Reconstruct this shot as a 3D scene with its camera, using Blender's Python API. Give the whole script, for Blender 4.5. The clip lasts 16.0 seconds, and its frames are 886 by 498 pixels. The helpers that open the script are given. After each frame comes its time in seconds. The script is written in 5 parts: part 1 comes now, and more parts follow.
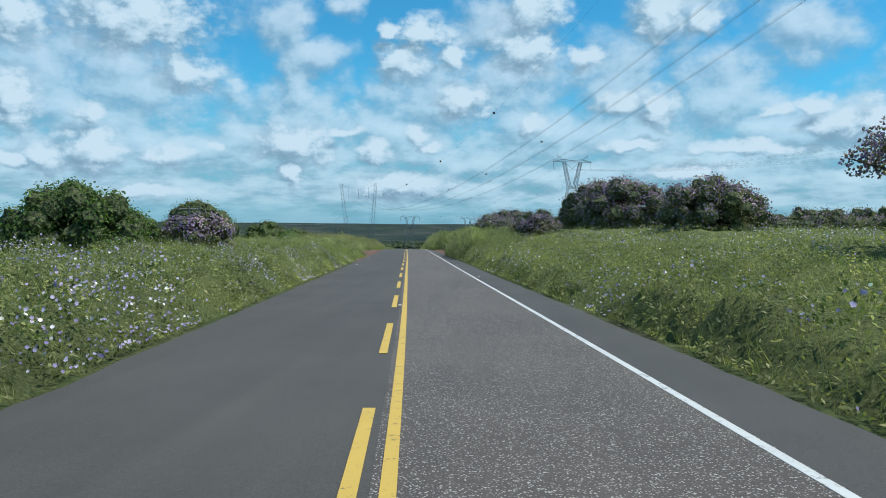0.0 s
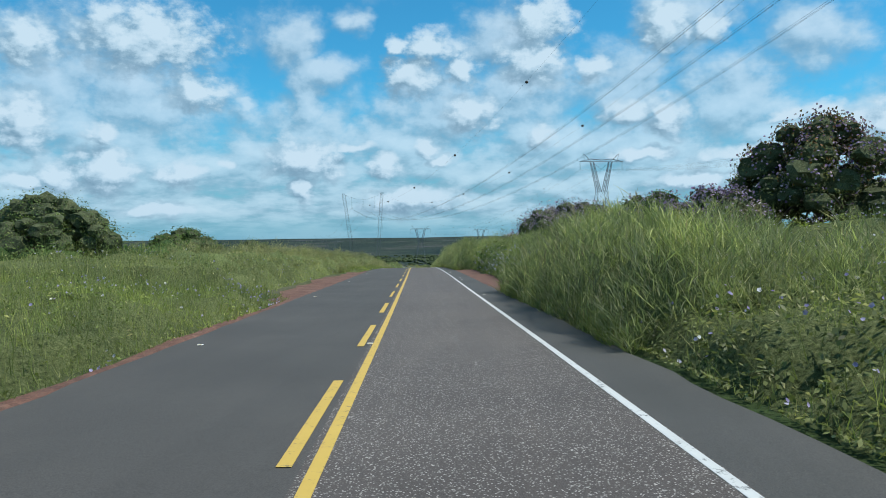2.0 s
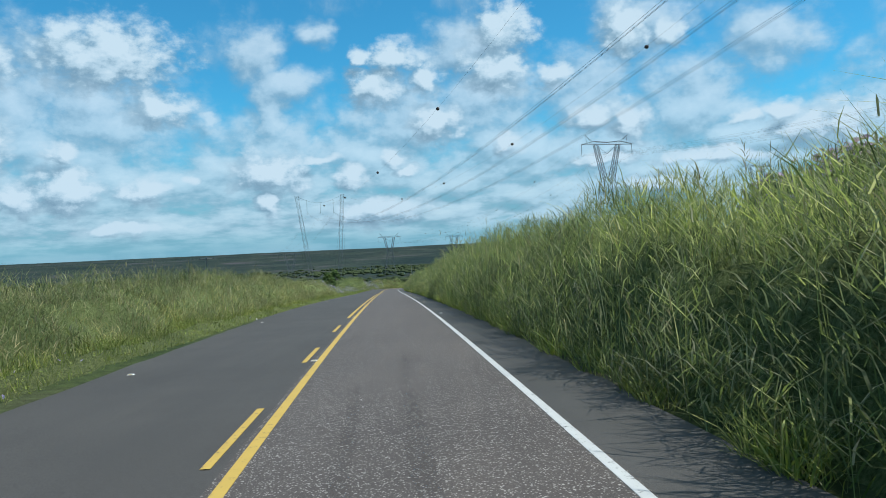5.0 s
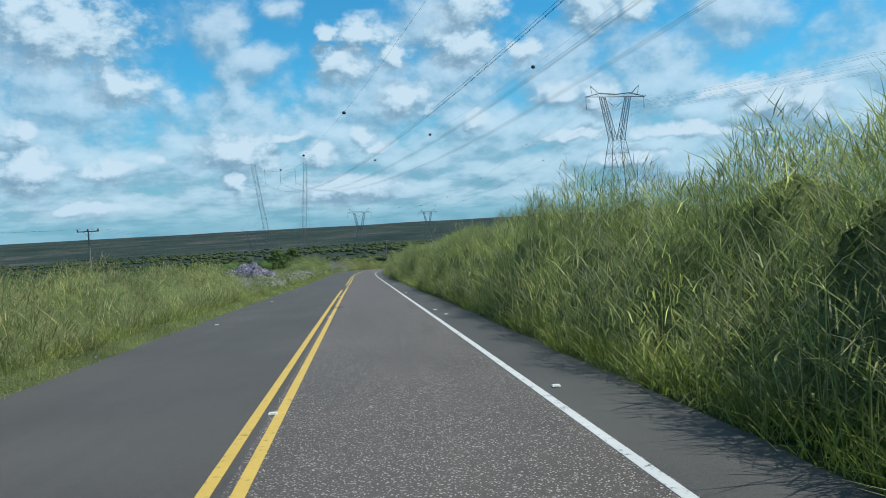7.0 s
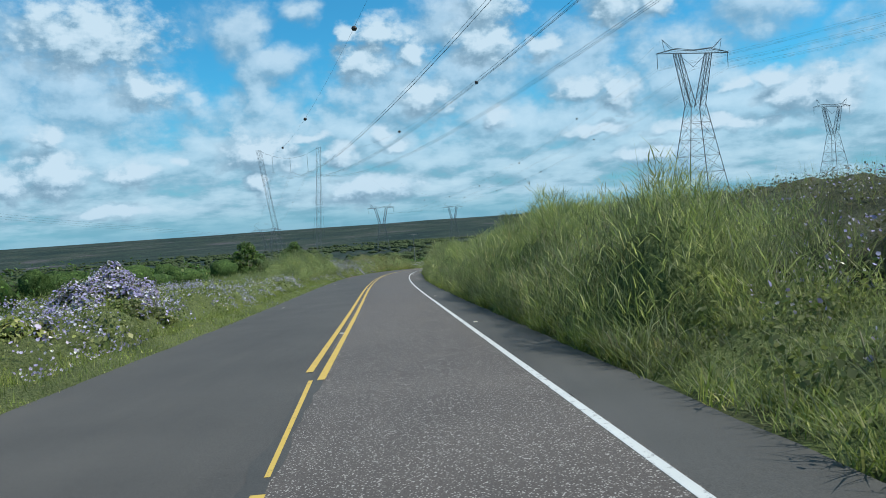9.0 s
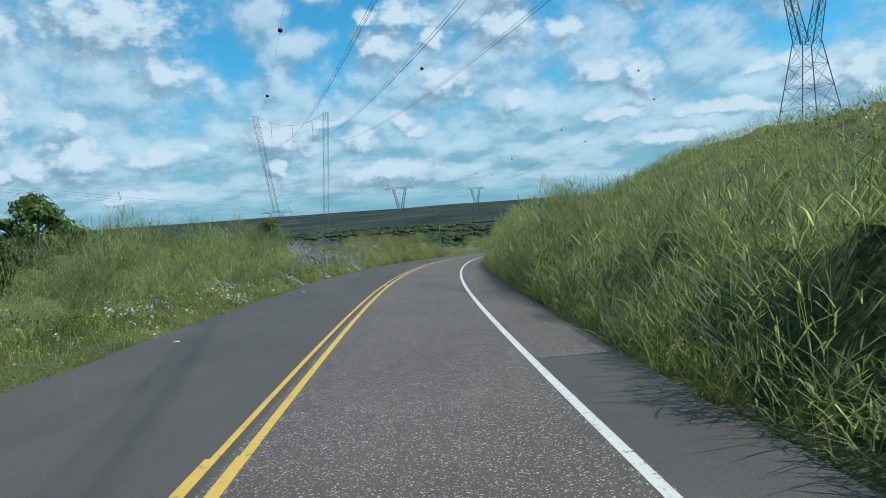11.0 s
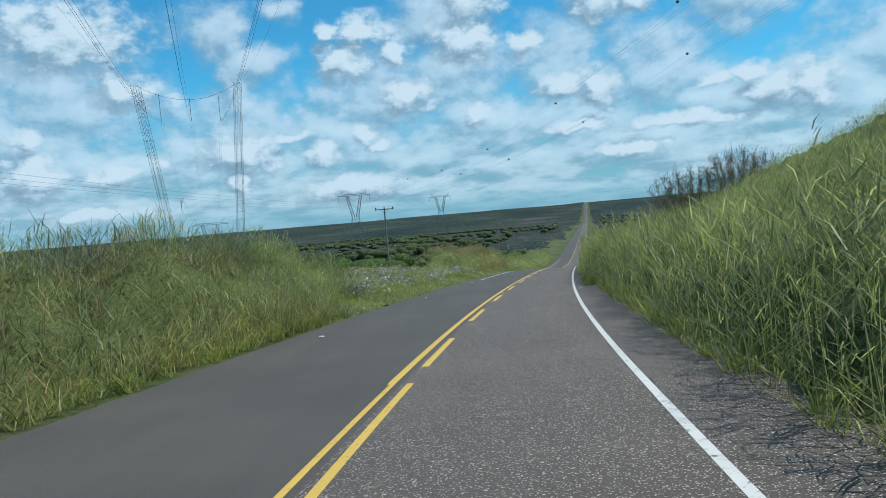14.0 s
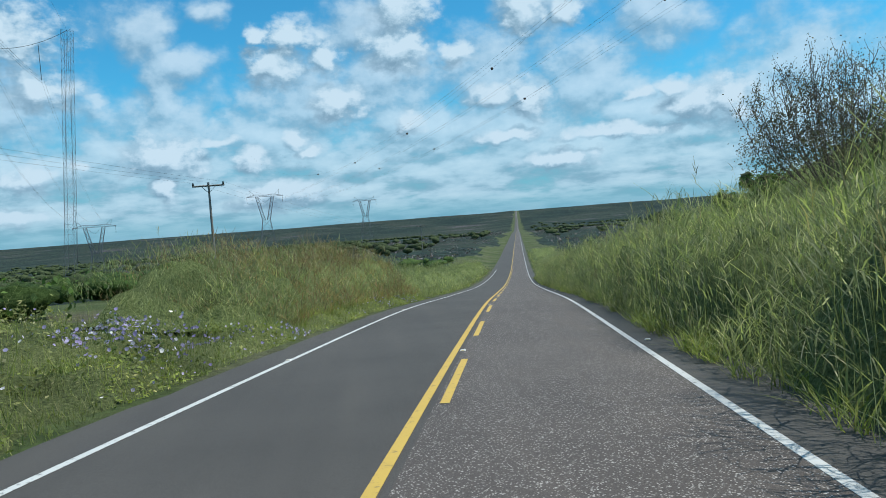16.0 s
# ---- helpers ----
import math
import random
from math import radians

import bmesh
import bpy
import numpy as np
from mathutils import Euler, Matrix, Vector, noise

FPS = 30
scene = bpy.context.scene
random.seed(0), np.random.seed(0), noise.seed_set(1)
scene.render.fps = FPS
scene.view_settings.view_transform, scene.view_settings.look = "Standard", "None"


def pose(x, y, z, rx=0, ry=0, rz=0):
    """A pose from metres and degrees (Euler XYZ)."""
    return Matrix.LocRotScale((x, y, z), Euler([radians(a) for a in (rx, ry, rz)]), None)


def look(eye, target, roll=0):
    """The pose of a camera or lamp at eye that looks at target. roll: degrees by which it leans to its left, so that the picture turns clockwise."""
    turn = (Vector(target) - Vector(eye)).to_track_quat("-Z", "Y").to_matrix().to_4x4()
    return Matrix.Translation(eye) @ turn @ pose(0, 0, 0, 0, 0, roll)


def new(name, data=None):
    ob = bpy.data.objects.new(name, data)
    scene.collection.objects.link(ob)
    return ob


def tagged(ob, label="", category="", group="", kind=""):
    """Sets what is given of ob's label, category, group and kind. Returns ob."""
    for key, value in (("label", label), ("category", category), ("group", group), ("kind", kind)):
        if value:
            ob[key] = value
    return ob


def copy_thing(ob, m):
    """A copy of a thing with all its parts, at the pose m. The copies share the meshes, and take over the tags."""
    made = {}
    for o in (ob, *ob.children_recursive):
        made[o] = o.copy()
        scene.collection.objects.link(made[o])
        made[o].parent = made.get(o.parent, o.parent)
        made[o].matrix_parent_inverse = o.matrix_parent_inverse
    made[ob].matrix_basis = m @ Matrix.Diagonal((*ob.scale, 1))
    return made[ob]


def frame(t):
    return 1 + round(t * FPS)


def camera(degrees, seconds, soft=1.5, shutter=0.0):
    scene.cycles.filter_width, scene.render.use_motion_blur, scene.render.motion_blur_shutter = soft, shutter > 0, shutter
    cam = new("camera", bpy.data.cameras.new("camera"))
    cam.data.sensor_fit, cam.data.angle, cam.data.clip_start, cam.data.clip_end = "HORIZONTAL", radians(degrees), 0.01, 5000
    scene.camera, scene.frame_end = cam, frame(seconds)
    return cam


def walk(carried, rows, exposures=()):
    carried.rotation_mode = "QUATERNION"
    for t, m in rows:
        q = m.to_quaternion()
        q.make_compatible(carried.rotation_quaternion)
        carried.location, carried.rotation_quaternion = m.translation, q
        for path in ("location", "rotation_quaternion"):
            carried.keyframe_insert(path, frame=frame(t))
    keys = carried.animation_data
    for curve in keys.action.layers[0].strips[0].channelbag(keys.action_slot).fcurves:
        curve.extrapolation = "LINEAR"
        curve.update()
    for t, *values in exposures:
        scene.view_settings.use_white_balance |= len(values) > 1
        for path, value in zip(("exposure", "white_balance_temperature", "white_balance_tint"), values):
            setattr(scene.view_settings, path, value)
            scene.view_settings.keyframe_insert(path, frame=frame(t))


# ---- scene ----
cam = camera(60.5, 16.0, 0.9)
PATH = [
    (0, look((-1.420, -0.119, 1.740), (-1.874, 9.863, 1.343), 0.46)),
    (0.5, look((-2.408, 13.167, 1.363), (-2.915, 23.146, 0.953), 0.82)),
    (1, look((-3.448, 26.452, 0.987), (-3.970, 36.432, 0.639), 0.21)),
    (1.5, look((-4.509, 39.739, 0.616), (-4.980, 49.722, 0.275), -0.28)),
    (2, look((-5.496, 53.033, 0.251), (-6.100, 63.012, 0.024), -0.78)),
    (2.5, look((-6.571, 66.319, -0.108), (-7.030, 76.304, -0.393), -1.13)),
    (3, look((-7.639, 79.604, -0.468), (-7.935, 89.597, -0.712), -1.84)),
    (3.5, look((-8.759, 92.887, -0.820), (-9.202, 102.876, -0.963), -2.05)),
    (4, look((-9.986, 106.159, -1.162), (-10.311, 116.153, -1.267), -1.76)),
    (6.5, look((-16.363, 172.473, -3.646), (-16.393, 182.467, -3.976), -4.07)),
    (7, look((-17.779, 185.713, -4.352), (-17.604, 195.702, -4.788), -3.18)),
    (7.5, look((-19.072, 198.963, -5.087), (-19.074, 208.960, -5.337), -3.07)),
    (8, look((-20.315, 212.217, -5.840), (-20.650, 222.209, -6.066), -3.25)),
    (8.5, look((-21.484, 225.478, -6.606), (-21.664, 235.470, -6.972), -4.03)),
    (9, look((-22.639, 238.739, -7.387), (-22.756, 248.729, -7.831), -4.01)),
    (9.5, look((-23.796, 251.999, -8.175), (-24.115, 261.982, -8.664), -3.75)),
    (12, look((-28.584, 318.387, -11.802), (-28.958, 328.358, -12.461), -4.27)),
    (12.5, look((-28.942, 331.685, -12.490), (-29.232, 341.665, -13.049), -4.62)),
    (13, look((-28.880, 344.986, -13.207), (-29.049, 354.963, -13.861), -4.58)),
    (13.5, look((-28.438, 358.283, -13.957), (-28.438, 368.271, -14.440), -4.56)),
    (14, look((-27.424, 371.549, -14.750), (-27.332, 381.536, -15.238), -4.89)),
    (14.5, look((-26.152, 384.796, -15.587), (-25.744, 394.773, -16.125), -4.86)),
    (15, look((-24.591, 398.021, -16.436), (-23.992, 407.985, -17.035), -5.01)),
    (15.5, look((-22.689, 411.202, -17.285), (-21.778, 421.144, -17.861), -4.43)),
    (16, look((-20.375, 424.313, -18.133), (-19.370, 434.252, -18.591), -4.35)),
]
walk(cam, PATH, [(0.0, 0.0, 6030, 5.5), (16.0, 0.0, 6030, 5.5)])

# ---- world and sun ----
SUN_AZ, SUN_EL = 95.0, 58.0
world = bpy.data.worlds.new("sky")
scene.world = world
world.use_nodes = True


# bright cumulus heads and softer grey veils: azimuth and elevation in degrees, half width, half height
HEADS = [(-24.5, 13.5, 4.4, 2.1), (-21.1, 10.1, 2.0, 1.1), (-32.4, 7.5, 1.8, 1.8), (-27.5, 6.8, 0.9, 0.7), (-31.9, 12.7, 1.4, 1.7), (-27.5, 4.5, 2.0,
    1.5), (-30.1, 3.9, 1.4, 1.1), (-32.2, 3.6, 1.1, 0.6), (-22.6, 4.3, 1.7, 0.8), (-6.6, 13.8, 0.8, 0.6), (-4.4, 13.6, 2.0, 0.9), (-5.7, 11.5, 1.8,
    1.4), (-1.9, 11.9, 1.3, 0.9), (-1.3, 8.6, 1.9, 1.2), (4.1, 15.2, 2.0, 1.6), (3.4, 12.4, 2.3, 1.6), (13.0, 14.2, 1.8, 1.6), (16.1, 13.9, 1.1, 0.8)]
HEADS_LOW = [(7.8, 11.7, 1.1, 0.8), (10.3, 8.5, 1.5, 0.7), (13.0, 8.0, 1.3, 1.4), (21.0, 7.5, 0.9, 0.5), (23.1, 7.8, 1.2, 0.5), (24.9, 6.5, 1.9, 1.1),
    (27.3, 6.6, 1.3, 1.3), (4.0, 7.0, 0.8, 0.7), (-4.4, 6.4, 0.9, 0.6), (-3.5, 5.4, 1.0, 0.4), (-10.0, 6.6, 1.1, 0.3), (-19.3, 5.3, 0.6, 0.3), (-13.7,
    5.5, 2.6, 1.3), (-7.9, 5.0, 1.2, 0.7), (11.1, 5.4, 2.1, 0.4), (-13.9, 3.3, 0.8, 0.8), (-6.0, 2.4, 3.3, 0.9), (-24.1, 1.8, 2.2, 0.5), (19.1, 5.2,
    4.0, 0.4), (15.0, 3.6, 2.3, 0.6)]
VEILS = [(-30.6, 10.4, 4.0, 3.8), (-25.5, 9.3, 5.8, 2.4), (-14.3, 14.0, 1.6, 1.8), (-12.1, 11.9, 2.1, 1.0), (-13.7, 9.5, 1.3, 1.8), (-10.1, 15.4, 1.1,
    0.7), (-3.6, 8.8, 3.8, 2.5), (1.1, 13.9, 3.2, 1.6), (2.5, 10.0, 4.2, 2.6), (10.2, 10.2, 3.2, 2.5), (17.7, 8.7, 4.3, 2.9), (22.9, 12.8, 2.6, 1.8),
    (14.2, 14.7, 2.7, 1.8), (-22.4, 4.1, 4.1, 1.2), (-8.7, 7.1, 5.1, 0.9), (-18.0, 9.2, 1.0, 0.4), (6.5, 6.2, 6.2, 1.7), (23.8, 4.8, 4.8, 0.9),
    (-35.3, 9.5, 2.7, 4.3), (31.7, 8.3, 3.5, 2.5)]


def build_world():
    nt = world.node_tree
    nt.nodes.clear()
    link = nt.links.new

    def math_node(op, a, b=0.0, c=0.0, clamp=False):
        n = nt.nodes.new("ShaderNodeMath")
        n.operation, n.use_clamp = op, clamp
        for k, v in enumerate((a, b, c)):
            if isinstance(v, (int, float)):
                n.inputs[k].default_value = v
            else:
                link(v, n.inputs[k])
        return n.outputs[0]

    def step(v, lo, hi, to0=0.0, to1=1.0):
        n = nt.nodes.new("ShaderNodeMapRange")
        n.interpolation_type = "SMOOTHSTEP"
        link(v, n.inputs[0])
        for k, x in enumerate((lo, hi, to0, to1)):
            n.inputs[k + 1].default_value = x
        return n.outputs[0]

    def tint(v, stops):
        n = nt.nodes.new("ShaderNodeValToRGB")
        while len(n.color_ramp.elements) < len(stops):
            n.color_ramp.elements.new(0.5)
        for e, (at, c) in zip(n.color_ramp.elements, stops):
            e.position, e.color = at, (*c, 1)
        link(v, n.inputs[0])
        return n.outputs[0]

    def mixed(f, a, b, mode="MIX"):
        n = nt.nodes.new("ShaderNodeMix")
        n.data_type, n.blend_type = "RGBA", mode
        for k, v in ((0, f), (6, a), (7, b)):
            if isinstance(v, (int, float)):
                n.inputs[k].default_value = v
            elif isinstance(v, tuple):
                n.inputs[k].default_value = (*v, 1)
            else:
                link(v, n.inputs[k])
        return n.outputs[2]

    out = nt.nodes.new("ShaderNodeOutputWorld")
    bg = nt.nodes.new("ShaderNodeBackground")
    bg.inputs["Strength"].default_value = 0.12
    link(bg.outputs[0], out.inputs["Surface"])
    sky = nt.nodes.new("ShaderNodeTexSky")
    sky.sky_type = "NISHITA"
    sky.sun_disc = False
    sky.sun_elevation, sky.sun_rotation = radians(SUN_EL), radians(SUN_AZ)
    sky.altitude = 100
    sky.air_density, sky.dust_density, sky.ozone_density = 1.0, 0.3, 3.0

    way = nt.nodes.new("ShaderNodeTexCoord").outputs["Generated"]
    sep = nt.nodes.new("ShaderNodeSeparateXYZ")
    link(way, sep.inputs[0])
    az = math_node("MULTIPLY", math_node("ARCTAN2", sep.outputs[0], sep.outputs[1]), 180 / math.pi)
    el = math_node("MULTIPLY", math_node("ARCSINE", sep.outputs[2]), 180 / math.pi)
    flat = nt.nodes.new("ShaderNodeCombineXYZ")
    link(az, flat.inputs[0])
    link(el, flat.inputs[1])

    def shifted(at, by):
        n = nt.nodes.new("ShaderNodeVectorMath")
        n.inputs[1].default_value = by
        link(at, n.inputs[0])
        return n.outputs[0]

    def field(at, scale, detail=8.0, rough=0.56, stretch=(1.0, 1.35, 1.0)):
        n = nt.nodes.new("ShaderNodeTexNoise")
        for k, v in (("Scale", scale), ("Detail", detail), ("Roughness", rough)):
            n.inputs[k].default_value = v
        m = nt.nodes.new("ShaderNodeVectorMath")
        m.operation = "MULTIPLY"
        m.inputs[1].default_value = stretch
        link(at, m.inputs[0])
        link(m.outputs[0], n.inputs["Vector"])
        return n

    def after(at, value):
        """The same place, reckoned after the value: keeps the long sum in order."""
        n = nt.nodes.new("ShaderNodeVectorMath")
        n.operation = "MULTIPLY_ADD"
        n.inputs[1].default_value = (1e-7, 0.0, 0.0)
        link(value, n.inputs[0])
        link(at, n.inputs[2])
        return n.outputs[0]

    def bank(at, puffs):
        """How deep inside the nearest of the puffs a place lies."""
        best = None
        for k, (x, y, w, h) in enumerate(puffs):
            if k % 5 == 4:
                at = after(at, best)
            m = nt.nodes.new("ShaderNodeMapping")
            m.vector_type = "TEXTURE"
            m.inputs["Location"].default_value = (x, y, 0)
            m.inputs["Scale"].default_value = (w * 1.4, h * 1.45, 1)
            link(at, m.inputs["Vector"])
            ln = nt.nodes.new("ShaderNodeVectorMath")
            ln.operation = "LENGTH"
            link(m.outputs[0], ln.inputs[0])
            best = ln.outputs["Value"] if best is None else math_node("MINIMUM", best, ln.outputs["Value"])
        return math_node("SUBTRACT", 1.0, best)

    def clouds_at(at):
        """Depth in the bright heads and in the softer veils."""
        shake = field(at, 0.42, 3.0, 0.5)
        off = nt.nodes.new("ShaderNodeVectorMath")
        off.operation = "MULTIPLY_ADD"
        off.inputs[1].default_value = (2.6, 1.9, 0.0)
        link(shake.outputs["Color"], off.inputs[0])
        link(shifted(at, (-1.3, -0.95, 0.0)), off.inputs[2])
        curl = math_node("SUBTRACT", field(at, 0.75, 9.0, 0.58).outputs[0], 0.5)
        head = math_node("MULTIPLY_ADD", curl, 1.45, math_node("MAXIMUM", bank(off.outputs[0], HEADS + HEADS_LOW), -0.7))
        broad = math_node("SUBTRACT", field(shifted(at, (31.0, 7.0, 3.0)), 0.30, 8.0, 0.6).outputs[0], 0.5)
        veil = math_node("MULTIPLY_ADD", broad, 2.0, math_node("MAXIMUM", bank(after(off.outputs[0], head), VEILS), -0.75))
        # low down a sheet of small flat-based clouds closes up towards the horizon
        cut = nt.nodes.new("ShaderNodeSeparateXYZ")
        link(at, cut.inputs[0])
        up = math_node("MAXIMUM", cut.outputs[1], 0.0)
        plane = nt.nodes.new("ShaderNodeCombineXYZ")
        link(math_node("MULTIPLY", cut.outputs[0], 0.30), plane.inputs[0])
        link(math_node("MULTIPLY", math_node("LOGARITHM", math_node("ADD", up, 2.0), math.e), 4.2), plane.inputs[1])
        row = field(plane.outputs[0], 0.62, 8.0, 0.55, (1.0, 1.0, 1.0)).outputs[0]
        # Cloud cover added above the view, from 17 degrees up, whitens the skylight.
        bar = math_node("ADD", step(cut.outputs[1], 6.0, 11.5, 0.98, 2.0), step(cut.outputs[1], 17.0, 30.0, 0.0, -0.55))
        low = math_node("SUBTRACT", math_node("MULTIPLY", row, 3.4), bar)
        return head, math_node("MAXIMUM", veil, low)

    here = clouds_at(flat.outputs[0])
    above = clouds_at(shifted(after(flat.outputs[0], here[1]), (0.55, 0.95, 0.0)))
    head_in, veil_in = step(here[0], -0.16, 0.62), step(here[1], -0.30, 0.70)
    relief = math_node("SUBTRACT", here[0], above[0])
    head_lit = math_node("ADD", math_node("MULTIPLY_ADD", relief, 1.05, 0.22), math_node("MULTIPLY", step(here[0], 0.0, 0.9), 0.50), clamp=True)
    head_lit = math_node("SUBTRACT", head_lit, step(el, 1.0, 4.5, 0.10, 0.0), clamp=True)
    veil_lit = math_node("MULTIPLY_ADD", math_node("SUBTRACT", here[1], above[1]), 0.62, 0.38, clamp=True)
    veil_lit = math_node("MULTIPLY_ADD", step(here[1], 0.0, 1.1), 0.26, veil_lit, clamp=True)
    greys = ((0.0, (0.36, 0.47, 0.55)), (0.30, (0.50, 0.61, 0.68)), (0.62, (0.78, 0.85, 0.89)), (1.0, (1.0, 1.0, 1.0)))
    head_col = mixed(1.0, tint(head_lit, greys), CLOUD_WHITE, "MULTIPLY")
    veil_col = mixed(1.0, tint(veil_lit, greys), CLOUD_WHITE, "MULTIPLY")
    blue = mixed(1.0, sky.outputs[0], (0.34, 0.98, 1.10), "MULTIPLY")
    haze = step(el, -1.0, 9.0, 0.75, 0.0)
    blue = mixed(haze, blue, (1.5, 3.0, 4.5))
    fade = step(el, 0.0, 1.8, 0.30, 1.0)
    whole = mixed(math_node("MULTIPLY", math_node("MULTIPLY", veil_in, 0.80), fade), blue, veil_col)
    whole = mixed(math_node("MULTIPLY", head_in, fade), whole, head_col)
    link(whole, bg.inputs["Color"])


CLOUD_WHITE = (5.2, 6.25, 7.0)
build_world()
sun = new("sun", bpy.data.lights.new("sun", "SUN"))
sun.data.energy, sun.data.angle, sun.data.color = 4.6, radians(0.53), (1.0, 0.93, 0.82)
sun.matrix_world = look((0, 0, 0), (-math.sin(radians(SUN_AZ)) * math.cos(radians(SUN_EL)),
                                    -math.cos(radians(SUN_AZ)) * math.cos(radians(SUN_EL)), -math.sin(radians(SUN_EL))))

# ---- materials ----


def nodes_of(name):
    m = bpy.data.materials.new(name)
    m.use_nodes = True
    nt = m.node_tree
    return m, nt, nt.nodes["Principled BSDF"]


def node(nt, kind, **values):
    n = nt.nodes.new(kind)
    for key, value in values.items():
        n.inputs[key.replace("_", " ")].default_value = value
    return n


def ramp(nt, source, stops):
    n = nt.nodes.new("ShaderNodeValToRGB")
    while len(n.color_ramp.elements) < len(stops):
        n.color_ramp.elements.new(0.5)
    for e, (at, c) in zip(n.color_ramp.elements, stops):
        e.position = at
        e.color = (*c, 1) if len(c) == 3 else c
    nt.links.new(source, n.inputs[0])
    return n.outputs[0]


def blend(nt, fac, a, b, mode="MIX"):
    n = nt.nodes.new("ShaderNodeMix")
    n.data_type, n.blend_type = "RGBA", mode
    for i, v in ((0, fac), (6, a), (7, b)):
        if isinstance(v, (int, float)):
            n.inputs[i].default_value = v
        elif isinstance(v, tuple):
            n.inputs[i].default_value = (*v, 1)
        else:
            nt.links.new(v, n.inputs[i])
    return n.outputs[2]


def noise_of(nt, scale, detail=4.0, rough=0.55, vector=None):
    n = node(nt, "ShaderNodeTexNoise", Scale=scale, Detail=detail, Roughness=rough)
    if vector is None:
        vector = nt.nodes.new("ShaderNodeNewGeometry").outputs["Position"]
    nt.links.new(vector, n.inputs["Vector"])
    return n.outputs[0]


def bump_of(nt, bsdf, height, strength=0.4, distance=0.01):
    b = node(nt, "ShaderNodeBump", Strength=strength, Distance=distance)
    nt.links.new(height, b.inputs["Height"])
    nt.links.new(b.outputs[0], bsdf.inputs["Normal"])


def asphalt(name, dark, light, stones, pale=0.3):
    """Asphalt: chippings of two sizes in dark binder, long pale wheel streaks and stains."""
    m, nt, b = nodes_of(name)
    place = nt.nodes.new("ShaderNodeNewGeometry").outputs["Position"]
    long = nt.nodes.new("ShaderNodeVectorMath")
    long.operation = "MULTIPLY"
    long.inputs[1].default_value = (1.6, 0.07, 0.3)
    nt.links.new(place, long.inputs[0])
    streak = noise_of(nt, 1.0, 5, 0.6, long.outputs[0])
    big = noise_of(nt, 0.35, 5)
    fine = noise_of(nt, 75.0, 3, 0.75)
    col = ramp(nt, big, ((0.3, dark), (0.7, light)))
    col = blend(nt, 1.0, col, ramp(nt, streak, ((0.34, (0.92, 0.92, 0.92)), (0.52, (1.0, 1.0, 1.0)), (0.72, (1.12, 1.11, 1.09)))), "MULTIPLY")
    col = blend(nt, 0.75, col, ramp(nt, fine, ((0.3, (0.25, 0.25, 0.25)), (0.7, (1.7, 1.7, 1.7)))), "MULTIPLY")
    for scale, share in ((50.0, stones), (29.0, stones * 0.5)):
        v = node(nt, "ShaderNodeTexVoronoi", Scale=scale)
        nt.links.new(place, v.inputs["Vector"])
        pick = ramp(nt, v.outputs["Color"], ((1 - share, (0, 0, 0)), (min(0.999, 1.10 - share), (1, 1, 1))))
        core = ramp(nt, v.outputs["Distance"], ((0.22, (1, 1, 1)), (0.48, (0, 0, 0))))
        col = blend(nt, blend(nt, 1.0, pick, core, "MULTIPLY"), col, (pale, pale * 0.92, pale * 0.85))
    nt.links.new(col, b.inputs["Base Color"])
    b.inputs["Roughness"].default_value = 0.85
    bump_of(nt, b, fine, 0.6, 0.006)
    return m


def paint(name, colour, worn):
    m, nt, b = nodes_of(name)
    wear = ramp(nt, noise_of(nt, 9.0, 8, 0.75), ((worn - 0.05, (0, 0, 0)), (worn + 0.05, (1, 1, 1))))
    tone = blend(nt, noise_of(nt, 2.0, 3), tuple(c * 0.8 for c in colour), colour)
    nt.links.new(blend(nt, wear, (0.07, 0.07, 0.07), tone), b.inputs["Base Color"])
    b.inputs["Roughness"].default_value = 0.7
    return m


def leafy(name, low, high, dry=None, through_light=0.35, rough=0.7):
    m, nt, b = nodes_of(name)
    g = nt.nodes.new("ShaderNodeNewGeometry")
    col = ramp(nt, g.outputs["Random Per Island"], ((0.0, low), (0.8, high), (1.0, dry or high)))
    patch = ramp(nt, noise_of(nt, 0.42, 4), ((0.35, (0.60, 0.60, 0.64)), (0.49, (0.96, 0.96, 0.96)), (0.64, (1.32, 1.28, 1.04))))
    col = blend(nt, 1.0, col, patch, "MULTIPLY")
    small = ramp(nt, noise_of(nt, 1.7, 3), ((0.33, (0.60, 0.62, 0.66)), (0.50, (0.98, 0.98, 0.98)), (0.67, (1.34, 1.30, 1.2))))
    col = blend(nt, 1.0, col, small, "MULTIPLY")
    nt.links.new(col, b.inputs["Base Color"])
    b.inputs["Roughness"].default_value = rough
    b.inputs["Specular IOR Level"].default_value = 0.25
    tr = nt.nodes.new("ShaderNodeBsdfTranslucent")
    nt.links.new(blend(nt, 1.0, col, (1.15, 1.22, 0.78), "MULTIPLY"), tr.inputs["Color"])
    mix = node(nt, "ShaderNodeMixShader", Fac=through_light)
    nt.links.new(b.outputs[0], mix.inputs[1])
    nt.links.new(tr.outputs[0], mix.inputs[2])
    nt.links.new(mix.outputs[0], nt.nodes["Material Output"].inputs["Surface"])
    return m


def plain(name, colour, rough=0.6, metal=0.0, scale=8.0):
    m, nt, b = nodes_of(name)
    col = ramp(nt, noise_of(nt, scale, 6), ((0.3, tuple(c * 0.75 for c in colour)), (0.7, tuple(min(1, c * 1.2) for c in colour))))
    nt.links.new(col, b.inputs["Base Color"])
    b.inputs["Roughness"].default_value, b.inputs["Metallic"].default_value = rough, metal
    return m


